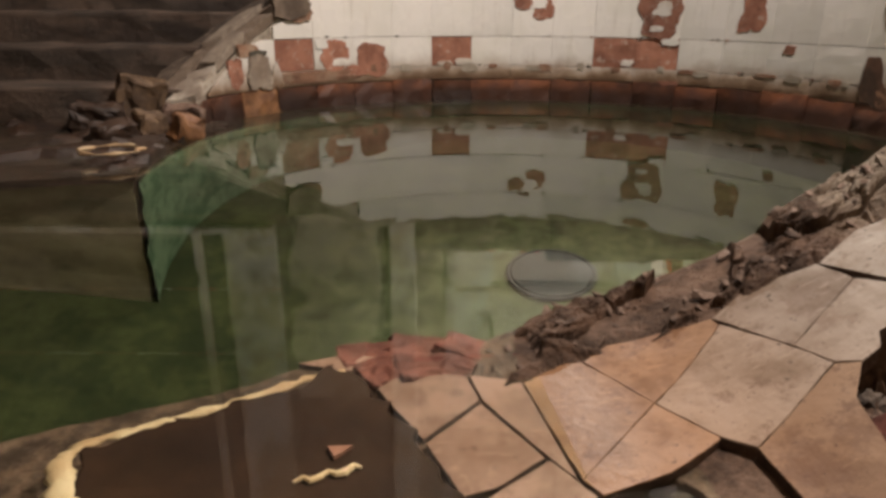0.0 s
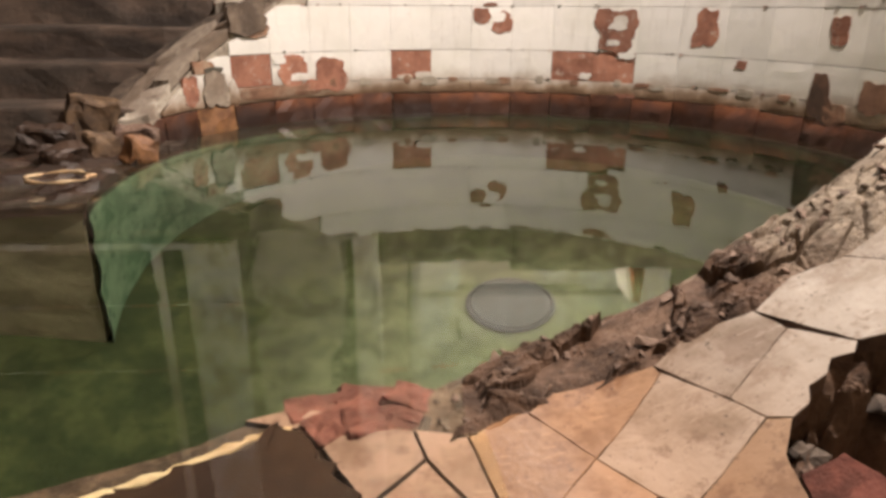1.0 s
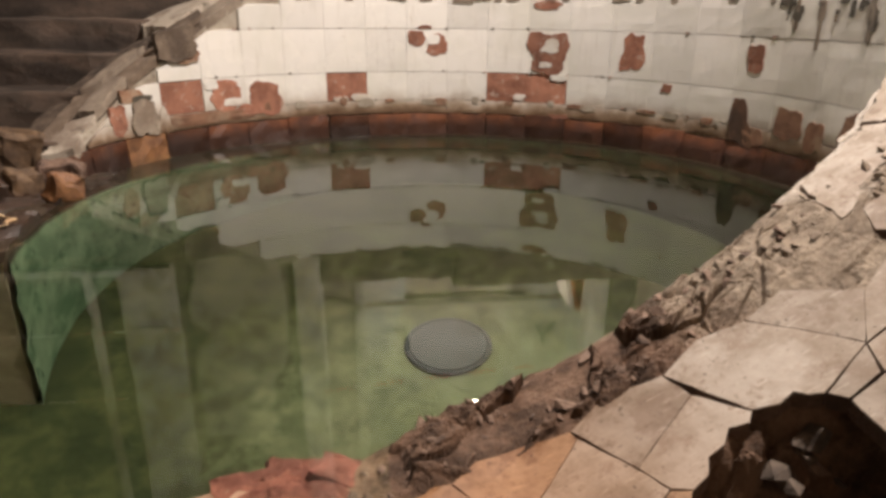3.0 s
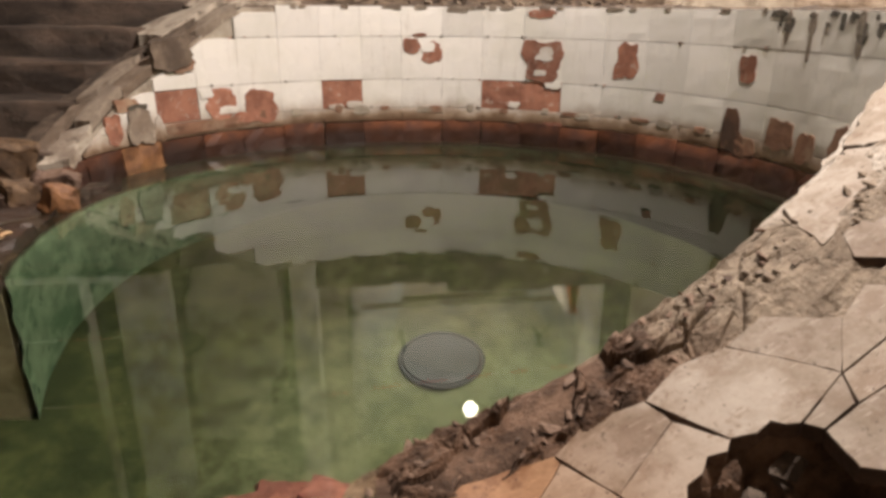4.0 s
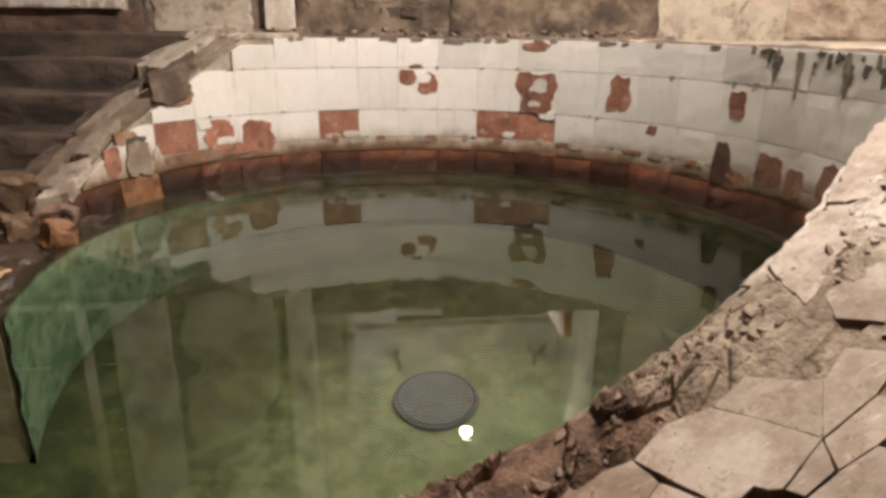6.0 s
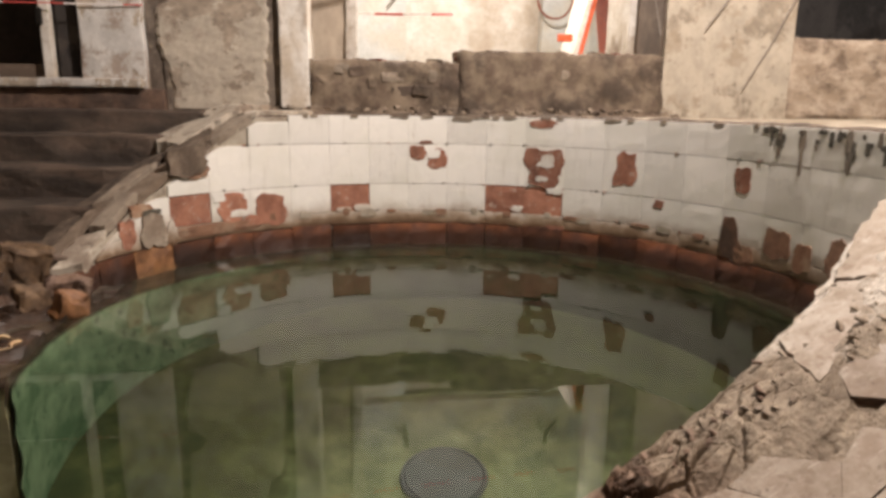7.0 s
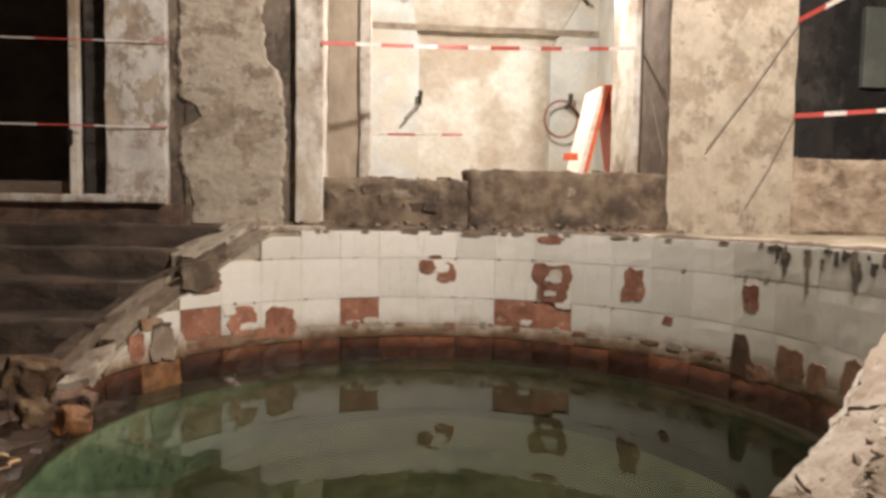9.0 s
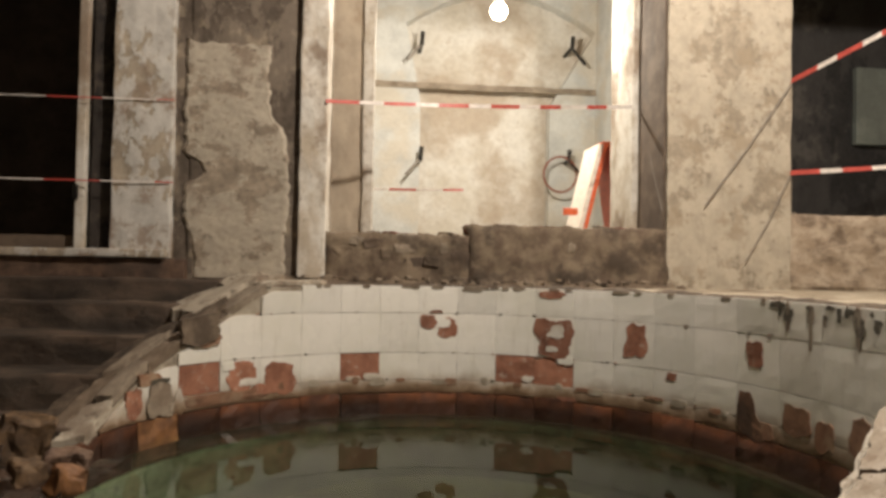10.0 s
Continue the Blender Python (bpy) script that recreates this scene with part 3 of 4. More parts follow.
rows.append([Vector((p.x - 0.005, p.y - 0.012, min(p.z, 0.0) - 0.07)) for p in rows[-1]])
setting(part("floor_landing", grid_mesh(rows), M_LANDING), "dark wet rough landing at the water's edge", "landing")

stairs = setting(empty("stairs"), "dark worn stone steps going down to the water", "stairs")
for k, (y, z) in enumerate(((2.30, 0.115), (2.56, 0.235), (2.80, 0.355), (3.02, 0.475))):
    step = part("step", box_mesh(-3.2, y, z - 0.14, -0.86 + 0.12 * k, y + 0.40, z, 0.08, 0.013, 0.16, k * 2.0, 0.012), M_DARKSTONE, stairs)
part("top_step", box_mesh(-3.2, 3.12, 0.40, -0.62, 3.34, 0.575, 0.10, 0.006, 0.15, 9.0, 0.01), M_DARKSTONE, stairs, "dark stone top step")

# ---- the wall with openings behind the pool ----
FRONT = 3.25
HEAD = 3.75


def pier(name, x0, x1, y0, y1, z0, z1, material, label, rough=0.008, cut=0.10, category="pillar", seed=0.0, kind="structure"):
    ob = part(name, box_mesh(x0, y0, z0, x1, y1, z1, cut, rough, 0.16, seed, 0.008), material)
    return tagged(ob, label, category, kind=kind)


pier("pillar_white", -1.14, -0.87, 3.24, 3.66, 0.66, HEAD, M_WHITEWASH, "white flaking limewashed pillar beside the dark doorway", seed=1)
pier("wall_strip_brown", -0.872, -0.78, 3.285, 3.66, 0.58, HEAD, M_BARE, "brown bare render strip between pillars", seed=2, category="wall")
strip_dark = pier("wall_strip_dark", -0.80, -0.27, 3.275, 3.66, 0.56, HEAD, M_BARE, "dark brown bare render behind loose plaster", seed=4, category="wall")
pier("pillar_jamb", -0.285, -0.155, 3.235, 3.62, 0.585, HEAD, M_PALE, "pale worn plaster jamb of the wide opening", seed=5)
pier("pillar_recess", -0.30, 0.005, 3.72, 4.05, 0.56, HEAD, M_SMOOTHBEIGE, "grey-brown plaster pier set back in the opening", seed=6)
# pale post stands in for the pier's edge lit by the lamp
pier("pillar_recess_edge", 0.004, 0.065, 3.69, 4.05, 0.56, HEAD, M_PALE, "pale post standing for the lamp-lit edge of the set-back pier", 0.006, seed=7)
pier("pillar_wide", 1.545, 2.215, 3.25, 3.60, 0.55, HEAD, M_BROAD, "broad stained plaster pillar beside the opening", 0.007, seed=8)
# thin brown slab puts the shade on the broad pillar's side
pier("wall_reveal", 1.533, 1.5445, 3.262, 3.598, 0.56, HEAD, M_SHADE, "thin dark slab for the shade on the broad pillar's reveal", 0.002, category="wall", seed=24)
pier("pillar_post", 1.50, 1.72, 3.601, 3.95, 0.56, HEAD, M_PALE, "pale inner jamb of the opening", 0.005, seed=9)
pier("wall_lintel", -0.155, 1.545, 3.28, 3.60, 3.05, HEAD, M_PLASTER, "plaster wall above the wide opening", seed=10, category="wall")
pier("wall_lintel_side", 2.215, 3.9, 3.28, 3.60, 2.7, HEAD, M_PLASTER, "plaster wall above the side opening", seed=11, category="wall")
# painted dark so that the water mirrors less light from here
pier("wall_lintel_door", -3.9, -1.14, 3.28, 3.60, 2.6, HEAD, M_SHADE, "wall above the doorway, dark colour dims its reflection", seed=12, category="wall")
pier("pillar_door", -1.255, -1.135, 3.30, 3.62, 0.70, HEAD, M_REVEAL, "doorway reveal, its shade put in the colour", 0.004, seed=13)
pier("ledge_base", -3.9, -0.80, 3.225, 3.62, 0.56, 0.668, M_BRICKBASE, "dark red brick course under the ledge", 0.008, 0.08, "brickwork", 23)
ledge = pier("ledge_door", -3.9, -0.875, 3.20, 3.62, 0.668, 0.705, M_WHITEWASH, "pale dusty ledge under the dark doorway", 0.006, 0.12, "ledge", 14)
pier("ledge_door_upper", -3.9, -1.30, 3.30, 3.62, 0.706, 0.765, M_SHADE, "brown wooden threshold of the doorway", 0.004, 0.12, "threshold", 15)
post = part("door_post", box_mesh(-1.302, 3.255, 0.706, -1.262, 3.30, HEAD, 0.2, 0.004, 0.2, 3, 0.006), M_PALE)
tagged(post, "pale worn wooden door post with a black latch", "post")
part("latch", box_mesh(-1.31, 3.240, 0.93, -1.285, 3.256, 1.00, bevel=0.004), M_BLACKPAINT, post, "black iron latch")
pier("wall_behind_door", -3.9, -1.0, 4.35, 4.5, 0.56, HEAD, M_DARKWALL, "wall beyond the doorway, dark colour for the unlit space", 0.004, 0.3, "wall", 16)
pier("wall_door_side", -1.0, -0.85, 3.661, 4.5, 0.56, HEAD, M_DARKWALL, "side wall beyond the doorway, dark colour for the unlit space", 0.004, 0.3, "wall", 17)

# loose plaster sheet on the dark strip: an uneven outline, slightly proud of the wall
def plaster_left(z):
    return -0.825 + 0.085 * math.exp(-((z - 1.09) / 0.055) ** 4) + 0.05 * (1 - ease(0.66, 0.95, z)) + 0.012 * noise.noise(Vector((z * 5, 0, 0)))


def plaster_right(z):
    return -0.345 - 0.085 * ease(1.22, 1.42, z) + 0.02 * ease(0.85, 1.0, z) * (1 - ease(1.05, 1.2, z)) + 0.014 * noise.noise(Vector((z * 6, 4, 0)))


rows = []
for k in range(141):
    z = 0.58 + k * 1.115 / 140
    left, right = plaster_left(z), plaster_right(z)
    left += 0.010 * noise.noise(Vector((z * 31, 1.5, 1))) + 0.005 * noise.noise(Vector((z * 83, 1.5, 2)))
    right += 0.012 * noise.noise(Vector((z * 27, 7.5, 1))) + 0.005 * noise.noise(Vector((z * 79, 7.5, 2)))
    line = []
    for j in range(31):
        x = left + (right - left) * j / 30
        lift = 0.004 * noise.noise(Vector((z * 9, x * 9, 5))) + 0.0025 * noise.noise(Vector((z * 40, x * 40, 5)))
        top = z if k < 130 else z + (0.012 * noise.noise(Vector((x * 22, 0, 0))) + 0.02 * ease(-0.78, -0.82, x)) * (k - 130) / 10
        line.append((x, 3.268 + 0.7 * lift + (0.010 if j in (0, 30) else 0.0), top))
    rows.append(line)
rows.append([(p[0], 3.28, p[2] + 0.003) for p in rows[-1]])
part("plaster_sheet", grid_mesh(rows), M_SHEET, strip_dark, "flaking beige pitted plaster left on the pillar")

# low brick sill in the wide opening, with its broken top
sill = setting(part("wall_sill", box_mesh(-0.155, 3.25, 0.55, 0.545, 3.52, 0.805, 0.035, 0.017, 0.07, 3.0), M_SILLWALL, smooth=True), "low sooty broken brick wall across the wide opening", "low wall")
setting(part("wall_sill_raised", box_mesh(0.545, 3.24, 0.55, 1.545, 3.52, 0.855, 0.035, 0.018, 0.07, 5.0), M_SILLWALL, smooth=True), "raised sooty brick end of the low wall", "low wall")
setting(part("wall_sill_side", box_mesh(2.215, 3.27, 0.55, 3.9, 3.55, 0.955, 0.04, 0.018, 0.09, 7.0), M_PARAPET, smooth=True), "pale crumbling brick parapet under the side opening", "low wall")

rows = []
for i in range(90):
    x = -0.62 + i * 2.2 / 89
    line = []
    for k in range(14):
        y = 3.085 + 0.19 * k / 13
        line.append((x, y, RIM - 0.005 + 0.05 * ease(0, 13, k) + (0.018 * broken(x * 0.7, y * 0.7) * ease(0, 4, k)) + 0.012 * noise.noise(Vector((x * 9, y * 9, 0)))))
    rows.append(line)
rubble_strip = setting(part("floor_rubble_strip", grid_mesh(rows), M_SILLWALL), "crumbled mortar and brick rubble along the low wall's foot", "rubble")

for k in range(12):
    x = -0.10 + 1.55 * (k + 0.7 * random.random()) / 12
    top = 0.79 if x < 0.54 else 0.84
    ob = part("brick", box_mesh(-0.05, -0.05, -0.022, 0.05, 0.05, 0.022, 0.03, 0.008, 0.03, k * 1.3, 0.006), (M_SILLWALL, M_SILLWALL, M_SUNKBRICK)[k % 3], sill)
    ob.matrix_world = pose(x, 3.30 + 0.12 * random.random(), top - 0.004 + 0.012 * random.random(), 8 * random.random(), 8 * random.random(), 40 * random.random())
for k in range(22):
    x = -0.10 + 1.6 * (k + 0.6 * random.random()) / 22
    ob = part("brick", box_mesh(-0.055, -0.03, -0.024, 0.055, 0.03, 0.024, 0.03, 0.007, 0.03, k * 1.7, 0.006), (M_SILLWALL, M_GREYMORTAR, M_SHADE)[k % 3], sill)
    ob.matrix_world = pose(x, 3.274 + 0.008 * random.random(), 0.655 + 0.13 * random.random(), 6 * random.random(), 8 - 16 * random.random(), 8 * random.random())
# back room
setting(part("wall_back", box_mesh(-0.9, 6.5, 0.5, 3.9, 6.65, HEAD + 0.5, 0.3, 0.01, 0.4, 1.0), M_LIGHTWALL), "bright cream stained plaster wall of the back room", "wall")
bm = bmesh.new()
arch = []
for k in range(25):
    t = -1 + 2 * k / 10
    arch.append((1.28 + 0.93 * t, 2.95 + 0.34 * (1 - t * t)))
pts = [(-0.9, 0.5), (0.50, 0.5), (0.50, 2.2), (0.35, 2.95)] + arch + [(2.21, 2.95), (1.76, 2.2), (1.76, 0.5), (3.9, 0.5), (3.9, HEAD + 0.5), (-0.9, HEAD + 0.5)]
ring = []
for p in pts:
    if not ring or (Vector(p) - Vector(ring[-1])).length > 1e-4:
        ring.append(p)
f0 = bm.faces.new([bm.verts.new((x, 6.36, z)) for x, z in ring])
ex = bmesh.ops.extrude_face_region(bm, geom=[f0])
for v in ex["geom"]:
    if isinstance(v, bmesh.types.BMVert):
        v.co.y += 0.138
setting(part("wall_arch", bm, M_BLUE), "bluish-grey limewashed arch on the back wall", "wall")
# raised strip stands in for a soft sooty stain on the wall
pier("wall_back_band", 0.0, 2.6, 6.348, 6.36, 2.325, 2.385, M_GREYMORTAR, "thin grey strip standing for a sooty stain on the back wall", 0.008, 0.1, "ledge", 18)
pier("wall_back_left", -0.9, -0.75, 3.66, 6.5, 0.5, HEAD + 0.5, M_PLASTER, "stained side wall of the back room", 0.006, 0.3, "wall", 19)
pier("wall_back_right", 2.22, 2.34, 3.601, 6.5, 0.5, HEAD + 0.5, M_BLUE, "bluish side wall of the back room", 0.006, 0.3, "wall", 20)
pier("wall_side_dark", 2.15, 3.9, 4.6, 4.7, 0.5, HEAD, M_UNLITWALL, "wall past the side opening, its unlit dark put in the colour", 0.004, 0.3, "wall", 21)
pier("wall_side_panel", 3.58, 3.88, 4.55, 4.6, 1.59, 2.16, M_GREENPANEL, "pale greenish panel on the dark wall", 0.003, 0.2, "panel", 22)

# the hall's outer walls and ceilings
setting(part("wall_hall_left", box_mesh(-4.0, -3.2, -1.0, -3.85, 7.0, 4.4, 0.5, 0.01, 0.5, 1), M_DARKWALL), "dark side wall of the bath hall")
setting(part("wall_hall_right", box_mesh(3.9, -3.2, -1.0, 4.05, 7.0, 4.4, 0.5, 0.01, 0.5, 2), M_PLASTER), "stained plaster side wall of the bath hall")
setting(part("wall_hall_rear", box_mesh(-4.0, -3.35, -1.0, 4.05, -3.2, 4.4, 0.5, 0.01, 0.5, 3), M_PLASTER), "stained plaster rear wall of the bath hall")
# out of view; its dark colour keeps the mirrored light low
setting(part("ceiling", box_mesh(-4.0, -3.35, HEAD, 4.05, 3.6, HEAD + 0.15, 0.5, 0.01, 0.5, 4), M_SHADE), "unseen plaster ceiling, dark brown to dim its reflection", "ceiling")
setting(part("ceiling_back", box_mesh(-4.0, 3.6, HEAD + 0.3, 4.05, 6.7, HEAD + 0.45, 0.5, 0.01, 0.5, 5), M_PLASTER), "stained plaster ceiling of the back room", "ceiling")
setting(part("floor_hall", box_mesh(-4.0, -3.3, -1.05, 4.05, 0.2, -0.82, 0.6, 0.01, 0.5, 6), M_BRICKBASE), "dark rubble floor behind the flank", "floor")

# ---- lamps ----


def hanging_lamp(place, top, label):
    x, y, z = place
    lamp = tagged(empty("hanging_lamp", (0, 0, 0)), label, "lamp")
    bm = bmesh.new()
    bmesh.ops.create_uvsphere(bm, u_segments=20, v_segments=12, radius=0.055, matrix=Matrix.Translation(place))
    bulb = part("bulb", bm, M_BULB, lamp, "lit bare bulb", True)
    bulb.visible_shadow = False
    bm = bmesh.new()
    bmesh.ops.create_cone(bm, cap_ends=True, segments=16, radius1=0.03, radius2=0.02, depth=0.08, matrix=Matrix.Translation((x, y, z + 0.09)))
    part("socket", bm, M_BLACKPAINT, lamp, "black lamp socket", True)
    part("cable", tube_mesh([(x, y, z + 0.12), (x + 0.01, y, (z + top) / 2), (x, y, top)], 0.006), M_BLACKPAINT, lamp)
    return lamp


hanging_lamp(LAMP, HEAD + 0.3, "bright bare work lamp hanging in the back room")
# Bulb, socket and cable made up for the unseen fill light.
hanging_lamp(FILL_LAMP, HEAD, "unseen fill lamp added over the pool, its place guessed")

# ---- barrier tapes ----


def tape(a, b, sag, parent_label, width=0.024, band=0.16, twist=0.4, seed=0):
    """Red and white tape: a thin twisted ribbon in bands."""
    a, b = Vector(a), Vector(b)
    n = max(8, int((b - a).length / 0.04))
    bm = bmesh.new()
    rows = []
    for i in range(n + 1):
        t = i / n
        p = a.lerp(b, t) - Vector((0, 0, sag * 4 * t * (1 - t)))
        ang = twist * math.sin(t * 5 + seed)
        d = Vector((0, math.sin(ang), math.cos(ang))) * width / 2
        o = Vector((0, math.cos(ang), -math.sin(ang))) * 0.0006
        rows.append([bm.verts.new(q) for q in (p - d - o, p + d - o, p + d + o, p - d + o)])
    for i in range(n):
        m = int((b - a).length * i / n / band) % 2
        for k in range(4):
            f = bm.faces.new((rows[i][k], rows[i][(k + 1) % 4], rows[i + 1][(k + 1) % 4], rows[i + 1][k]))
            f.material_index = m
    return tagged(part("barrier_tape", bm, [M_RED, M_WHITE]), parent_label, "tape", "barrier tapes")


tape((-0.165, 3.228, 1.43), (1.538, 3.62, 1.565), 0.012, "red and white barrier tape stretched across the wide opening", 0.020, 0.14, seed=1)
tape((-0.165, 4.10, 1.11), (0.62, 4.10, 1.12), 0.004, "thin red and white tape low in the opening", 0.014, seed=2)
tape((-3.85, 3.19, 1.40), (-0.86, 3.232, 1.405), 0.01, "red and white barrier tape across the dark doorway", 0.005, 0.24, seed=3)
tape((-3.85, 3.19, 1.035), (-0.86, 3.232, 1.02), 0.01, "lower red and white tape across the dark doorway", 0.006, 0.24, seed=4)
tape((2.20, 3.236, 1.64), (3.88, 3.18, 2.58), 0.01, "red and white barrier tape rising from the pillar", 0.028, 0.14, seed=5)
tape((2.20, 3.236, 1.165), (3.88, 3.18, 1.34), 0.012, "lower red and white barrier tape at the side opening", 0.023, 0.14, seed=6)
# Thin tubes drawn for the dark lines that run down from the tapes.
tagged(part("cord", tube_mesh([(2.20, 3.236, 1.62), (1.98, 3.238, 1.30), (1.74, 3.236, 0.98)], 0.004), M_STRING), "thin grey line slanting across the broad pillar", "cord")
tagged(part("cord", tube_mesh([(2.20, 3.236, 1.15), (2.08, 3.238, 0.90), (1.96, 3.236, 0.70)], 0.003), M_STRING), "thin grey line low on the broad pillar", "cord")
tagged(part("cord", tube_mesh([(1.537, 3.60, 1.55), (1.536, 3.42, 1.22), (1.534, 3.27, 0.95)], 0.004), M_STRING), "thin grey cord hanging at the pillar's edge", "cord")

# ---- folding sign, levers and hose in the back room ----
sign = tagged(empty("folding_sign"), "orange and white folding warning sign standing in the back room", "sign")


def leaning_panel(x0, x1, y, z0, z1, thick, width, material, name, label="", parent=sign):
    bm = bmesh.new()
    vs = []
    for x, z in ((x0, z0), (x1, z1)):
        for dy in (-width / 2, width / 2):
            for dx in (0, thick):
                vs.append(bm.verts.new((x + dx, y + dy, z)))
    for q in ((0, 1, 3, 2), (4, 6, 7, 5), (0, 4, 5, 1), (2, 3, 7, 6), (0, 2, 6, 4), (1, 5, 7, 3)):
        bm.faces.new([vs[i] for i in q])
    return part(name, bm, material, parent, label)


leaning_panel(1.29, 1.50, 4.3, RIM - 0.005, 1.45, 0.03, 0.30, M_SIGN, "front_panel", "white sign face")
leaning_panel(1.322, 1.532, 4.3, RIM - 0.005, 1.45, 0.024, 0.31, M_ORANGE, "edge_frame", "orange plastic frame")
leaning_panel(1.70, 1.56, 4.3, RIM - 0.005, 1.45, 0.016, 0.28, M_ORANGE, "rear_panel", "orange plastic frame")
part("hinge", box_mesh(1.52, 4.15, 1.43, 1.585, 4.45, 1.465, bevel=0.006), M_ORANGE, sign)
part("foot", box_mesh(1.27, 4.13, 0.985, 1.36, 4.16, 1.03, bevel=0.006), M_ORANGE, sign, "orange clip")


def lever(x, z, turn, label):
    lv = tagged(empty("valve_lever", (x, 6.35, z)), label, "lever", "wall levers")
    part("arm", tube_mesh([(0, -0.10, 0), (math.sin(radians(turn)) * 0.22, -0.13, -math.cos(radians(turn)) * 0.20)], [0.012, 0.016]), M_STRING if turn < 0 else M_BLACKPAINT, lv)
    part("bracket", tube_mesh([(0, 0.16, 0), (0, -0.11, 0)], 0.02), M_BLACKPAINT, lv)
    part("grip", tube_mesh([(0, -0.10, -0.02), (0.01, -0.11, 0.11)], 0.021), M_BLACKPAINT, lv, "black iron grip")
    return lv


lever(0.50, 1.64, -38, "black iron wall lever turned down on the cream wall")
lever(1.92, 1.66, 42, "black iron wall lever beside the hose loop")
lever(0.49, 2.72, -35, "black iron wall lever high under the arch")
lever(1.94, 2.75, 35, "black iron wall lever high under the arch")
loop = [(1.84 + 0.16 * math.sin(k * math.tau / 28), 6.24, 1.53 + 0.17 * math.cos(k * math.tau / 28)) for k in range(28)]
tagged(part("hose_loop", tube_mesh(loop, 0.011, 6, True), M_HOSE, smooth=True), "red-brown hose loop hung on a wall lever", "hose")

# ---- drain on the pool floor ----
drain = tagged(empty("floor_drain", (0, 0, 0)), "round grey metal drain cover on the pool floor", "drain")
bm = bmesh.new()
bmesh.ops.create_cone(bm, cap_ends=True, segments=40, radius1=0.118, radius2=0.112, depth=0.012, matrix=Matrix.Translation((0.30, 1.755, BED + 0.012)))
part("cover", bm, M_METAL, drain, smooth=False)
part("rim", tube_mesh([(0.30 + 0.122 * math.cos(k * math.tau / 40), 1.755 + 0.122 * math.sin(k * math.tau / 40), BED + 0.012) for k in range(40)], 0.006, 6, True), M_METAL, drain, "dark metal rim")

# ---- loose stones ----


def stone(place, size, material, label, seed, turn=(0, 0, 0)):
    sx, sy, sz = (v / 2 for v in size)
    ob = part("stone", box_mesh(-sx, -sy, -sz, sx, sy, sz, 0.03, 0.016, 0.05, seed, 0.012), material)
    ob.matrix_world = pose(*place, *turn)
    return tagged(ob, label, "stone", "loose stones")


M_ORANGEBRICK = rough_stuff("orange_brick", (0.28, 0.135, 0.055), (0.15, 0.068, 0.03), (0.09, 0.045, 0.022), 24, 0.6, 0.6, 0.6)
M_OCHRE = rough_stuff("ochre_stone", (0.17, 0.105, 0.054), (0.075, 0.045, 0.025), (0.03, 0.02, 0.013), 20, 0.75, 0.5, 0.7)
stone((-1.03, 2.30, 0.075), (0.15, 0.12, 0.15), M_OCHRE, "yellow-brown rough stone block beside the steps", 1.0, (0, 12, 25))
stone((-0.78, 2.02, 0.030), (0.085, 0.055, 0.085), M_ORANGEBRICK, "orange broken brick standing at the wall's foot", 2.0, (8, 14, 40))
stone((-0.84, 2.16, 0.045), (0.12, 0.09, 0.06), M_BRICKBASE, "flat brown stone at the wall's foot", 3.0, (0, 5, 10))
stone((-0.92, 2.10, 0.030), (0.11, 0.08, 0.07), M_OCHRE, "brown broken brick at the wall's foot", 3.5, (6, 10, 60))
stone((-1.12, 2.16, 0.04), (0.15, 0.11, 0.09), M_LANDING, "dark brown stone on the wet landing", 4.0, (0, 6, 20))
stone((-0.99, 2.00, 0.025), (0.12, 0.08, 0.05), M_LANDING, "small dark stone on the wet landing", 5.0, (0, 0, 50))


def chunk_mesh(seed, points=15):
    """An angular broken lump of unit size: the hull of scattered points."""
    rnd = random.Random(seed)
    bm = bmesh.new()
    for k in range(points):
        p = Vector((rnd.uniform(-1, 1), rnd.uniform(-1, 1), rnd.uniform(-1, 1)))
        p /= max(0.9, p.length)
        bm.verts.new(p * 0.5)
    hull = bmesh.ops.convex_hull(bm, input=bm.verts[:])
    bmesh.ops.delete(bm, geom=[g for g in hull["geom_interior"] if isinstance(g, bmesh.types.BMVert)], context="VERTS")
    bmesh.ops.recalc_face_normals(bm, faces=bm.faces)
    return bm


def chunk_set(material, count, seed):
    meshes = []
    for k in range(count):
        me = bpy.data.meshes.new("stone")
        bm = chunk_mesh(seed + k)
        bm.to_mesh(me)
        bm.free()
        me.materials.append(material)
        meshes.append(me)
    return meshes


def chunk(me, place, size, turn, parent):
    ob = new("stone", me)
    ob.matrix_world = pose(*place, *turn) @ Matrix.Diagonal((*size, 1))
    ob.parent = parent
    return ob


brick_chunks, sand_chunks, dark_chunks = chunk_set(M_CHUNK, 14, 100), chunk_set(M_SANDCHUNK, 10, 200), chunk_set(M_DARKCHUNK, 8, 300)
rnd = random.Random(11)
# crumbs lying along the broken ridge, brick low down and mortar farther up
for k in range(120):
    f = -11 + 46 * (k + rnd.random()) / 120
    high = ease(12, 24, f)
    rim = 0.02 + 0.11 * rnd.random()
    p = at(180 - f, edge_radius(f) + rim)
    s = 0.006 + 0.016 * rnd.random() ** 2
    z = body_height(p.x, p.y, f, edge_radius(f) + rim)
    mesh = rnd.choice(sand_chunks if rnd.random() < high else brick_chunks)
    chunk(mesh, (p.x, p.y, z + s * 0.05), (s * (1.3 + 0.9 * rnd.random()), s, s * 0.55), (rnd.uniform(-25, 25), rnd.uniform(-34, 0), rnd.uniform(0, 180)), near_flank)
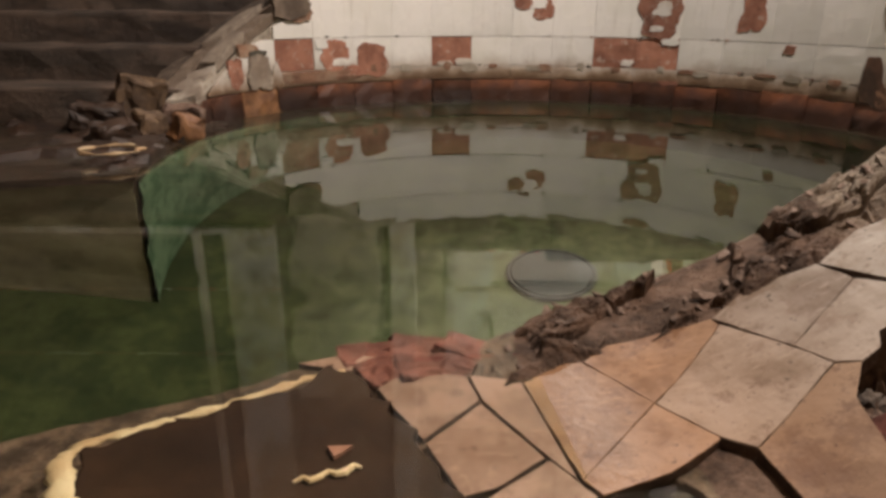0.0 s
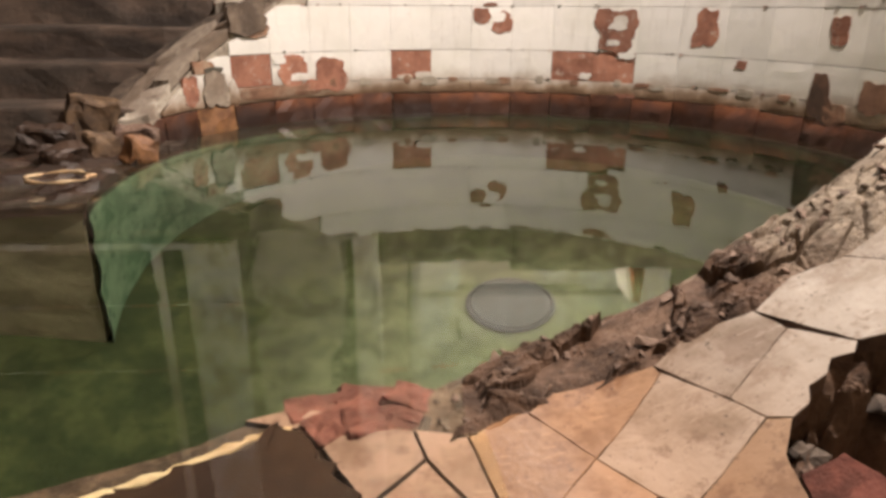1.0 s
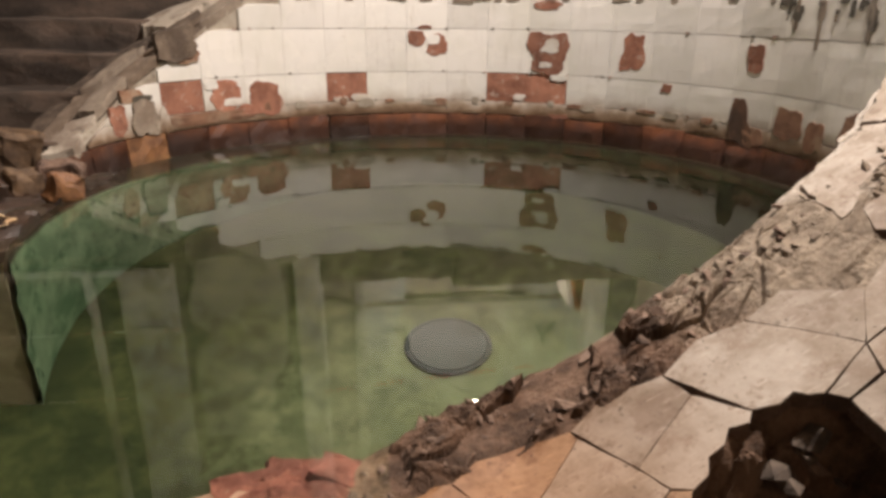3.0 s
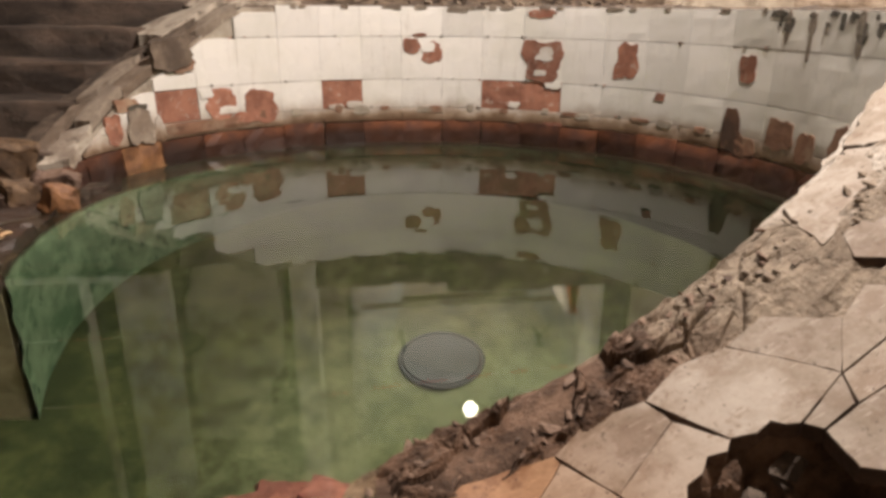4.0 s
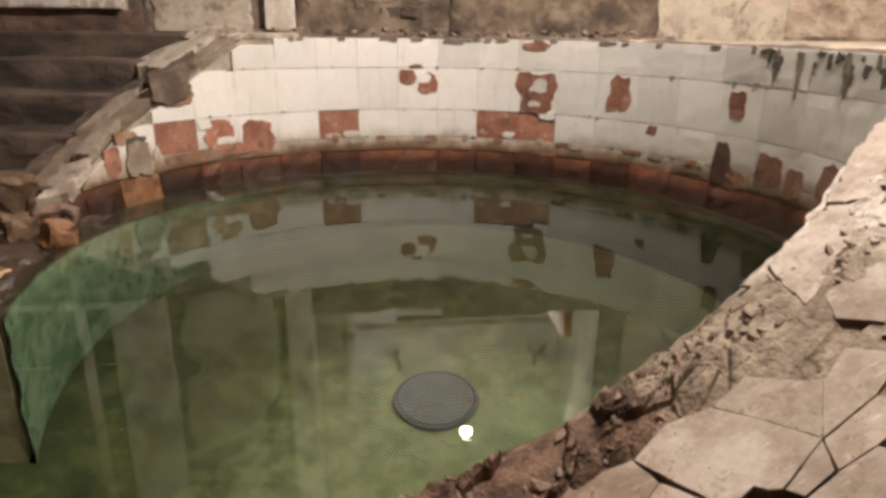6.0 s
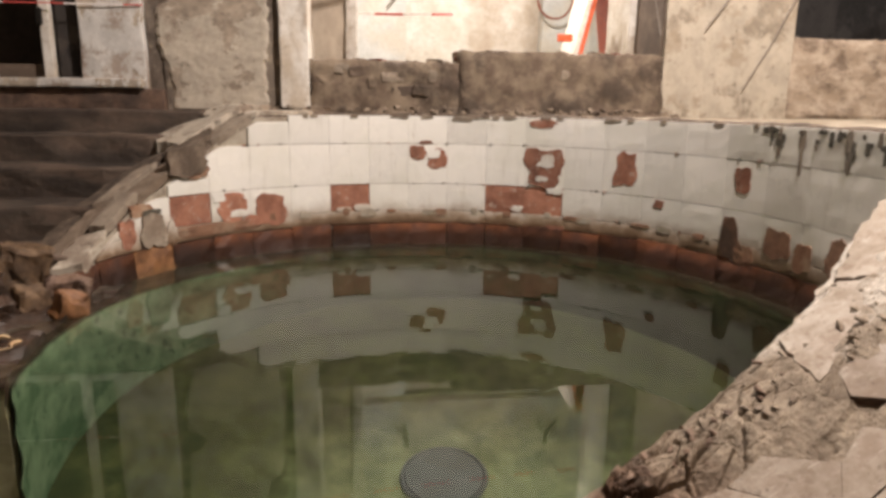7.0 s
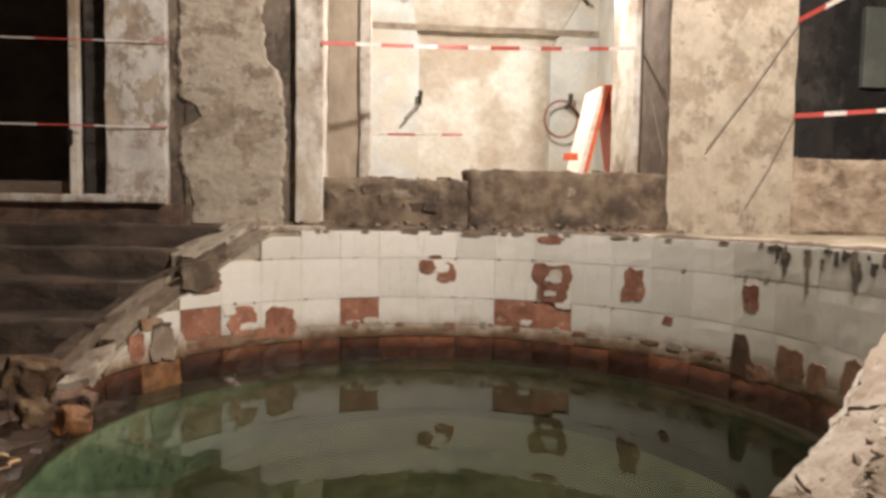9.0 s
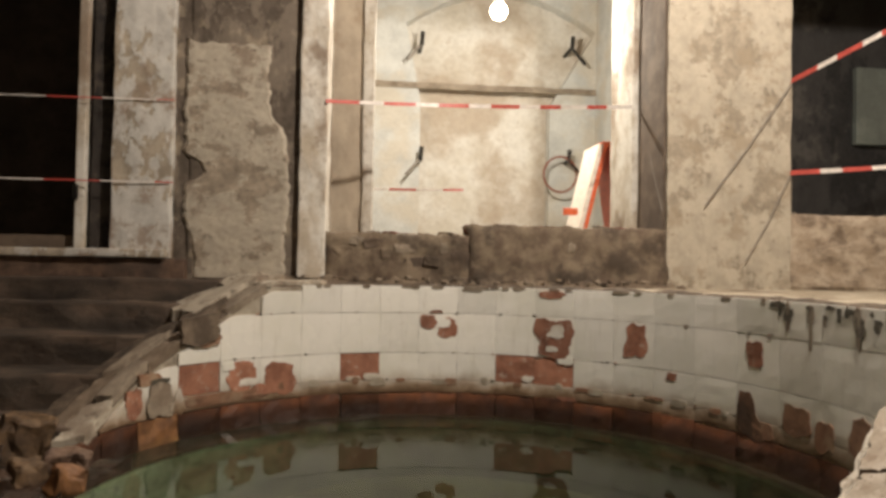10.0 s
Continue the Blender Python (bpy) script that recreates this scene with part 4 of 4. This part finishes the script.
# rubble in the broken floor
for k in range(130):
    x, y = 0.37 + 0.20 * rnd.random(), 0.37 + 0.185 * rnd.random()
    f, r = 180 - math.degrees(math.atan2(x - CX, y - CY)) % 360, math.hypot(x - CX, y - CY)
    z = body_height(x, y, f, r)
    if z > deck(x, y) - 0.028:
        continue
    s = 0.012 + 0.030 * rnd.random() ** 1.7
    chunk(rnd.choice(dark_chunks if k % 3 else brick_chunks), (x, y, z + s * 0.15), (s * 1.6, s, s * 0.55), (rnd.uniform(-30, 30), rnd.uniform(-30, 30), rnd.uniform(0, 360)), near_flank)
for k in range(10):
    x, y = 0.13 + 0.09 * rnd.random(), 0.40 + 0.055 * rnd.random()
    s = 0.02 + 0.02 * rnd.random()
    chunk(rnd.choice(dark_chunks), (x, y, deck(x, y) - 0.030), (s * 1.4, s, s * 0.7), (20, 10, rnd.uniform(0, 360)), near_flank)

# crumbs along the foot of the low wall
for k in range(70):
    x = -0.55 + 2.0 * rnd.random()
    s = 0.014 + 0.035 * rnd.random() ** 2
    chunk(rnd.choice(sand_chunks + dark_chunks), (x, 3.10 + 0.13 * rnd.random(), RIM + 0.012 + 0.02 * rnd.random()), (s * 1.5, s, s * 0.7), (rnd.uniform(-30, 30), 0, rnd.uniform(0, 360)), rubble_strip)

# sunken red bricks beside the shelf
for x, y, turn in ((-0.085, 0.712, 16), (-0.03, 0.735, -8), (0.03, 0.712, -24), (-0.015, 0.675, 14), (0.052, 0.668, -38), (-0.06, 0.68, 40)):
    ob = part("brick", box_mesh(-0.045, -0.026, -0.02, 0.045, 0.026, 0.02, 0.012, 0.006, 0.02, x * 40, 0.004), M_SUNKBRICK, near_flank)
    ob.matrix_world = pose(x, y, -0.040 + 0.01 * math.sin(turn), turn * 0.3, 6 - turn * 0.2, turn)

# ---- black mud bed with its lime crust on the sunken shelf ----
mud = part("mud_bed", slab_mesh([(-0.132, 0.668), (-0.108, 0.648), (-0.052, 0.572), (-0.017, 0.501), (0.008, 0.452), (0.05, 0.36), (-0.24, 0.36), (-0.31, 0.45), (-0.322, 0.472), (-0.34, 0.508), (-0.28, 0.552), (-0.209, 0.592), (-0.15, 0.625)], lambda x, y: -0.008, 0.02, 0.012, 3.0, 0.010), M_BLACK)
tagged(mud, "black mud patch on the sunken shelf, edged with lime", "mud", kind="stuff")
pts, rad = [], []
for k in range(60):
    t = k / 59
    a = [(-0.115, 0.655), (-0.16, 0.638), (-0.209, 0.598), (-0.282, 0.555), (-0.342, 0.52), (-0.348, 0.495), (-0.328, 0.462), (-0.29, 0.40)]
    i = min(6, int(t * 7))
    u = t * 7 - i
    p = Vector((*a[i], 0)).lerp(Vector((*a[i + 1], 0)), u)
    pts.append(p + Vector((0.004 * noise.noise(Vector((k * 0.6, 0, 0))), 0.004 * noise.noise(Vector((k * 0.6, 5, 0))), -0.012)))
    rad.append(0.007 + 0.005 * noise.noise(Vector((k * 0.5, 9, 0))) + 0.007 * ease(0.6, 0.9, t))
bm = tube_mesh(pts, rad, 10)
for v in bm.verts:
    v.co += fuzz(v.co, 0.012, 0.004)
    v.co.z = -0.012 + (v.co.z + 0.012) * 0.45
tagged(part("lime_crust", bm, M_CRUST, smooth=True), "pale yellow lime crust along the shelf's edge", "crust")
pts = [(-0.132 + 0.056 * k / 8, 0.466 + 0.021 * k / 8 + 0.004 * math.sin(k * 2), -0.004) for k in range(9)]
tagged(part("lime_crust", tube_mesh(pts, [0.002, 0.003, 0.004, 0.004, 0.003, 0.004, 0.005, 0.004, 0.002], 6), M_CRUST), "short strip of pale lime crust in the mud", "crust")
tagged(part("tile_chip", slab_mesh([(-0.112, 0.514), (-0.088, 0.516), (-0.102, 0.498)], lambda x, y: -0.001, 0.008, 0.002, 1.0, 0.01), M_CLAY), "small orange tile chip lying in the mud", "chip")
pts = [(-0.86 + 0.075 * math.sin(k * math.tau / 26) * (1 + 0.15 * math.sin(k * 1.7)), 1.70 + 0.06 * math.cos(k * math.tau / 26), 0.030) for k in range(26)]
tagged(part("lime_crust", tube_mesh(pts, [0.004 + 0.003 * math.sin(k * 1.3) for k in range(26)], 6, True), M_CRUST, smooth=True), "ring of pale lime crust round a puddle", "crust")

# ---- broken coping on the sloping flank ----


def coping(a0, a1, d0, d1, lift, material, label, seed, thick=0.03, wear=0.008, skew=0.0):
    """A slab of the flank's top, lying on its slope; d0 and d1: metres behind the wall's face."""
    def top(x, y):
        a = math.degrees(math.atan2(x - CX, y - CY))
        return wall_top(a) + lift + 0.004 * noise.noise(Vector((x * 15, y * 15, seed)))
    n = 5
    inner, outer = [a0 + (a1 - a0) * k / n for k in range(n + 1)], [a1 + skew + (a0 - a1) * k / n for k in range(n + 1)]
    ring = [at(a, wall_radius(a) + d0) for a in inner] + [at(a, wall_radius(a) + d1) for a in outer]
    return part("coping_slab", slab_mesh([(p.x, p.y) for p in ring], top, thick, wear, seed), material, far_wall, label)


coping(-68.5, -62.0, -0.006, 0.090, 0.030, M_SHEET, "pale broken slab at the flank's foot", 1.0, 0.045, 0.010, -2)
coping(-61.6, -54, 0.004, 0.080, 0.034, M_GREYMORTAR, "grey-beige mortar strip on the flank's slope", 2.0, 0.035, 0.010)
coping(-54, -45, 0.006, 0.085, 0.022, M_FLANKTOP, "brown mortar strip on the flank's slope", 3.0, 0.035, 0.012)
coping(-69, -57, 0.100, 0.160, 0.022, M_FLANKTOP, "brown mortar strip on the flank's slope", 4.0, 0.09, 0.012, 2)
coping(-56.0, -47, 0.098, 0.150, 0.040, M_GREYMORTAR, "grey mortar strip on the flank's slope", 4.5, 0.09, 0.010, -2)
coping(-46.5, -38, 0.040, 0.190, 0.030, M_FLANKTOP, "brown mortar slab at the flank's shoulder", 5.0, 0.05, 0.018, 3)
coping(-69, -58, 0.185, 0.250, 0.010, M_DARKCHUNK, "dark broken edge of the flank", 6.0, 0.12, 0.016, 3)
coping(-57, -43, 0.180, 0.245, 0.020, M_DARKCHUNK, "dark broken edge of the flank", 7.0, 0.12, 0.016, -2)
coping(-42, -25, 0.135, 0.415, 0.036, M_SHEET, "beige plaster slab at the flank's top", 8.0, 0.05, 0.020)
coping(-39, -30, 0.010, 0.130, 0.012, M_GREYMORTAR, "grey mortar patch at the flank's top", 8.5, 0.04, 0.014, -2)
coping(-31, -18, 0.025, 0.195, 0.014, M_SHEET, "beige plaster slab at the flank's top", 9.0, 0.04, 0.018)

# ---- floor tiles on the near flank ----
DECK_TILES = 0


def floor_tile(*corners, lift=0.0, material=None, wear=0.0010):
    global DECK_TILES
    DECK_TILES += 1
    k = DECK_TILES
    mid = (sum(c[0] for c in corners) / len(corners), sum(c[1] for c in corners) / len(corners))
    inset = [(c[0] + (mid[0] - c[0]) * 0.005, c[1] + (mid[1] - c[1]) * 0.005) for c in corners]
    tx, ty = 0.008 * noise.noise(Vector((k * 3.3, 0, 0))), 0.008 * noise.noise(Vector((0, k * 3.3, 0)))
    return part("tile", slab_mesh(inset, lambda x, y: deck(x, y) + lift + tx * (x - mid[0]) + ty * (y - mid[1]), 0.018, wear, k * 1.7, 0.010, 0.0, 1), [material or M_DECK, M_BRICKBASE], near_flank)


floor_tile((0.081, 0.631), (0.112, 0.662), (0.151, 0.66), (0.205, 0.569), (0.115, 0.468), material=M_DECK_WARM)
floor_tile((0.205, 0.569), (0.246, 0.504), (0.19, 0.468), (0.128, 0.448), (0.115, 0.468), material=M_DECK_WARM)
floor_tile((0.151, 0.66), (0.185, 0.69), (0.245, 0.695), (0.298, 0.683), (0.302, 0.668), (0.205, 0.569), material=M_DECK_WARM)
floor_tile((0.205, 0.569), (0.302, 0.668), (0.341, 0.587), (0.357, 0.545), (0.267, 0.482), (0.246, 0.504))
floor_tile((0.357, 0.545), (0.374, 0.532), (0.352, 0.498), (0.345, 0.44), (0.34, 0.37), (0.28, 0.37), (0.267, 0.482), material=M_DECK_WARM)
floor_tile((0.298, 0.683), (0.345, 0.707), (0.41, 0.692), (0.422, 0.643), (0.341, 0.587))
floor_tile((0.341, 0.587), (0.422, 0.643), (0.457, 0.583), (0.448, 0.571), (0.432, 0.579), (0.419, 0.561), (0.401, 0.557), (0.392, 0.538), (0.374, 0.532), (0.357, 0.545))
floor_tile((0.41, 0.692), (0.46, 0.718), (0.513, 0.706), (0.546, 0.65), (0.577, 0.590), (0.516, 0.559), (0.505, 0.566), (0.497, 0.579), (0.48, 0.573), (0.457, 0.583))
floor_tile((0.513, 0.706), (0.565, 0.722), (0.62, 0.657), (0.577, 0.590), (0.546, 0.65))
floor_tile((0.62, 0.657), (0.665, 0.685), (0.70, 0.635), (0.645, 0.606), (0.577, 0.590))
floor_tile((0.577, 0.588), (0.645, 0.604), (0.668, 0.56), (0.608, 0.552), (0.566, 0.548))
floor_tile((0.566, 0.546), (0.608, 0.551), (0.635, 0.50), (0.60, 0.46), (0.545, 0.465), (0.526, 0.486), (0.527, 0.537))
floor_tile((0.518, 0.557), (0.575, 0.588), (0.564, 0.549), (0.527, 0.54))
floor_tile((0.689, 0.892), (0.744, 0.912), (0.81, 0.945), (0.845, 0.90), (0.80, 0.84), (0.673, 0.779), (0.678, 0.84), lift=0.003, wear=0.004)
floor_tile((0.814, 0.952), (0.91, 1.04), (0.985, 1.08), (1.02, 0.99), (0.852, 0.905), lift=0.004, wear=0.008)
floor_tile((0.685, 0.735), (0.70, 0.78), (0.765, 0.815), (0.79, 0.735), (0.715, 0.69))
floor_tile((0.70, 0.675), (0.80, 0.735), (0.84, 0.66), (0.73, 0.60))
floor_tile((0.81, 0.74), (0.775, 0.82), (0.86, 0.89), (0.93, 0.80))
floor_tile((0.87, 0.895), (1.02, 0.98), (1.07, 0.88), (0.94, 0.81))
floor_tile((0.85, 0.665), (0.815, 0.735), (0.935, 0.795), (0.99, 0.70))
floor_tile((0.655, 0.60), (0.715, 0.625), (0.755, 0.56), (0.68, 0.545))
floor_tile((0.645, 0.50), (0.675, 0.54), (0.75, 0.55), (0.72, 0.47), (0.66, 0.44))
floor_tile((0.378, 0.505), (0.414, 0.508), (0.428, 0.455), (0.385, 0.425), (0.36, 0.455), lift=-0.042, material=M_SUNKBRICK, wear=0.004)
# tiles under the shallow water
floor_tile((-0.174, 0.69), (-0.115, 0.708), (-0.05, 0.682), (-0.078, 0.632), (-0.11, 0.665), material=M_DECK_SUNK)
floor_tile((-0.046, 0.664), (0.02, 0.648), (0.034, 0.597), (-0.023, 0.535), (-0.055, 0.59), (-0.076, 0.628), material=M_DECK_SUNK)
floor_tile((0.024, 0.648), (0.079, 0.632), (0.112, 0.47), (0.09, 0.502), (0.036, 0.597), material=M_DECK_SUNK)
floor_tile((0.034, 0.592), (0.088, 0.50), (0.042, 0.464), (0.012, 0.455), (-0.02, 0.53), material=M_DECK_SUNK)
floor_tile((0.092, 0.497), (0.124, 0.448), (0.10, 0.40), (0.02, 0.44), (0.045, 0.462), material=M_DECK_SUNK)

# ---- white wall tiles of the pool ----
ROWS_Z = [(0.440, 0.562), (0.260, 0.440), (0.138, 0.260), (0.082, 0.138)]
GONE = {(-2, 2), (2, 2), (3, 2), (-6, 2)}


def wall_piece(name, a0, a1, z0, z1, proud, material, label="", cut=None, seed=0.0, wear=0.0010, chamfer=0.0022, foot=0.0):
    """A curved piece of wall facing between two angles and two heights, with softened edges."""
    na, nz = 4, 4
    bm = bmesh.new()
    ga, gz = 0.022, 0.0010

    def pt(u, v, out):
        a = a0 + ga + (a1 - a0 - 2 * ga) * u
        z = z0 + gz + (z1 - z0 - 2 * gz) * v
        if cut:
            z = min(z, cut(a))
        p = at(a, wall_radius(a) - out - foot * (1 - v) ** 2, z)
        return p + fuzz(p, 0.03, wear, seed)

    grid = [[bm.verts.new(pt(i / na, j / nz, proud - (chamfer * 0.4 if i in (0, na) or j in (0, nz) else 0))) for j in range(nz + 1)] for i in range(na + 1)]
    for i in range(na):
        for j in range(nz):
            bm.faces.new((grid[i][j], grid[i + 1][j], grid[i + 1][j + 1], grid[i][j + 1]))
    ring = [grid[i][0] for i in range(na)] + [grid[na][j] for j in range(nz)] + [grid[i][nz] for i in range(na, 0, -1)] + [grid[0][j] for j in range(nz, 0, -1)]
    back = []
    for v in ring:
        d = Vector((v.co.x - CX, v.co.y - CY, 0)).normalized()
        back.append(bm.verts.new(v.co + d * 0.018))
    for i in range(len(ring)):
        j = (i + 1) % len(ring)
        bm.faces.new((ring[i], ring[j], back[j], back[i]))
    return part(name, bm, material, far_wall, label)


for k in range(-9, 15):
    a0, a1 = 1.25 + STEP * k, 1.25 + STEP * (k + 1)
    for row, (z0, z1) in enumerate(ROWS_Z):
        if (row == 0 and k < -4) or (row == 1 and k < -6) or (row >= 2 and k < -8):
            continue
        cut = (lambda a: wall_top(a) - 0.03) if a0 < -30 else None
        if row == 1 and k == -6:
            cut = lambda a: wall_top(a) - 0.045 + 0.02 * math.sin(a * 2.3)
        lift = 0.0014 * noise.noise(Vector((k * 2.7, row * 3.1, 0)))
        if (k, row) in GONE:
            wall_piece("clay_backing", a0, a1, z0, z1, 0.001, M_CLAY, "bare terracotta where a tile is missing", cut, k + row * 7, 0.003)
        else:
            wall_piece("tile", a0, a1, z0, z1, 0.004 + lift, M_TILE, "", cut, k + row * 7)
    wall_piece("brick", a0 + 0.1 * (k % 3), a1, -0.11, 0.078 + 0.010 * noise.noise(Vector((k * 3.1, 5, 0))), 0.010 + 0.010 * noise.noise(Vector((k * 1.9, 0, 0))), M_ORANGEBRICK if k == -7 else M_WET, "wet red brick at the water line", None, k, 0.007, 0.012, 0.03)


def chip(a, z, wa, wz, seed, material=None, bite=0.0, out=0.0, peak=0.0, lean=0.0):
    """A patch where the glaze has come off: an uneven thin scab of bare clay."""
    bm = bmesh.new()
    n = 64
    ring, rim = [], []
    for i in range(n):
        t = math.tau * i / n
        f = 1 + 0.30 * noise.noise(Vector((math.cos(t) * 1.2 + seed * 4.1, math.sin(t) * 1.5, seed))) + 0.09 * noise.noise(Vector((math.cos(t) * 3.5, math.sin(t) * 4.5 + seed * 2, 1))) + 0.035 * noise.noise(Vector((math.cos(t) * 11, math.sin(t) * 11 + seed, 4)))
        f *= 1 - bite * max(0.0, math.cos(t - 2.9)) ** 3
        c, s = math.cos(t), math.sin(t)
        q = max(abs(c), abs(s)) ** -0.5
        aa, zz = a + (c * q * (1 - peak * s) - lean * s) * wa * f / 2, z + s * q * wz * f / 2
        ring.append(bm.verts.new(at(aa, wall_radius(aa) - 0.0062 - out, zz)))
        rim.append(bm.verts.new(at(aa, wall_radius(aa) + 0.004, zz)))
    mids = []
    for i in range(n):
        v = ring[i].co
        w = at(a, wall_radius(a) - 0.0060 - out, z)
        mids.append(bm.verts.new(v.lerp(w, 0.5) + fuzz(v, 0.02, 0.0005, seed)))
    for i in range(n):
        j = (i + 1) % n
        bm.faces.new((rim[i], rim[j], ring[j], ring[i]))
        bm.faces.new((ring[i], ring[j], mids[j], mids[i]))
    bm.faces.new(mids)
    return part("glaze_chip", bm, material or M_CLAY, far_wall, "thin patch on the tiled wall: clay, mortar, mould, one painted shadow")


chip(3.2, 0.400, 3.4, 0.060, 1.0)
chip(7.2, 0.372, 4.6, 0.085, 1.6, None, 0.4)
chip(6.6, 0.395, 2.8, 0.040, 2.4, M_TILE, 0.3, 0.0015)
chip(5.0, 0.446, 2.8, 0.014, 2.0)
chip(30.2, 0.350, 8.0, 0.168, 3.0)
chip(30.4, 0.378, 4.2, 0.055, 5.3, M_PALE, 0.6, 0.0015)
chip(29.6, 0.298, 3.0, 0.022, 4.6, M_PALE, 0.2, 0.0015)
chip(46.7, 0.362, 4.9, 0.150, 4.2, None, 0.45)
chip(-8.6, 0.152, 3.4, 0.032, 41.0, M_TILE)
chip(-12.5, 0.148, 3.0, 0.02, 42.0, M_TILE)
chip(32.6, 0.248, 3.4, 0.026, 43.0, M_TILE)
chip(24.6, 0.158, 2.2, 0.030, 44.0, M_TILE)
chip(54.4, 0.236, 2.1, 0.034, 5.0)
chip(70.8, 0.369, 3.2, 0.096, 6.0)
chip(29.5, 0.535, 5.0, 0.035, 7.0)
chip(12.5, 0.553, 4.5, 0.030, 8.0, M_GREYMORTAR)
chip(69.6, 0.150, 4.0, 0.180, 9.3, M_STAIN, peak=0.6, lean=0.35)
chip(72.4, 0.105, 4.0, 0.060, 9.7, M_DULLCLAY)
chip(79.0, 0.172, 5.4, 0.105, 10.0, M_DULLCLAY)
chip(84.4, 0.150, 3.6, 0.095, 11.0, M_DULLCLAY)
chip(91.5, 0.18, 4.6, 0.13, 12.0, M_DULLCLAY, peak=0.2)
# the ruined end of the wall: bare clay, patched mortar and leftovers of glaze
chip(-39.0, 0.116, 17.0, 0.050, 15.5, M_DULLCLAY)
chip(-36.0, 0.196, 6.8, 0.115, 13.0, None, 0.3, 0.0006)
chip(-38.4, 0.236, 2.6, 0.035, 13.4, M_TILE, 0.0, 0.0016)
chip(-34.6, 0.165, 3.6, 0.030, 13.8, M_TILE, 0.2, 0.0016)
chip(-27.8, 0.166, 6.2, 0.130, 21.0, None, 0.0, 0.0006)
chip(-31.0, 0.128, 5.0, 0.045, 15.0, M_CLAY, 0.0, 0.0010)
chip(-41.8, 0.12, 3.0, 0.03, 45.0, M_TILE)
chip(-48.2, 0.125, 2.0, 0.100, 46.0, M_TILE, out=0.003, peak=0.6)
chip(-52.0, 0.145, 4.8, 0.130, 16.0, M_SHEET, out=0.008)
# dark strip painted in as the shadow above the grey patch
chip(-52.0, 0.212, 4.6, 0.022, 16.6, M_MOULD_SHADOW, out=0.003)
chip(-57.2, 0.150, 3.6, 0.100, 17.0)
chip(-54.0, 0.225, 4.5, 0.050, 17.7, M_DULLCLAY)
chip(-44.6, 0.395, 8.4, 0.120, 18.0, M_FLANKTOP, 0.2, 0.010)
chip(-42.2, 0.345, 4.0, 0.050, 18.6, M_DULLCLAY, 0.0, 0.004)
chip(33.0, 0.085, 4.0, 0.02, 19.0)
for k in range(16):
    chip(-30 + 100 * (k + random.random()) / 16, 0.128 + 0.012 * random.random(), 1.0 + 3.0 * random.random(), 0.012 + 0.022 * random.random(), 60.0 + k, (M_DULLCLAY, M_GROUT)[k % 2], out=0.0006)

for k in range(70):
    a = 74 + 50 * random.random()
    drop = 0.015 + 0.05 * random.random() ** 2 + (0.06 if k % 9 == 0 else 0)
    chip(a, 0.560 - drop / 2 - 0.035 * random.random() ** 2, 0.4 + 1.5 * random.random(), drop, 30.0 + k, (M_GREYMORTAR, M_MOULD_SHADOW, M_MOULD_SHADOW)[k % 3])
for k in range(22):
    a = -24 + 98 * random.random()
    chip(a, 0.558, 0.6 + 2.2 * random.random(), 0.008 + 0.014 * random.random(), 120.0 + k, M_GREYMORTAR)
for k in range(40):
    a = -38 + 120 * random.random()
    z = random.choice((0.260, 0.440, 0.138))
    chip(a, z + 0.004 * random.random(), 0.2 + 0.45 * random.random(), 0.004 + 0.005 * random.random(), 160.0 + k, random.choice((M_CLAY, M_MOULD_SHADOW, M_SHADE)))
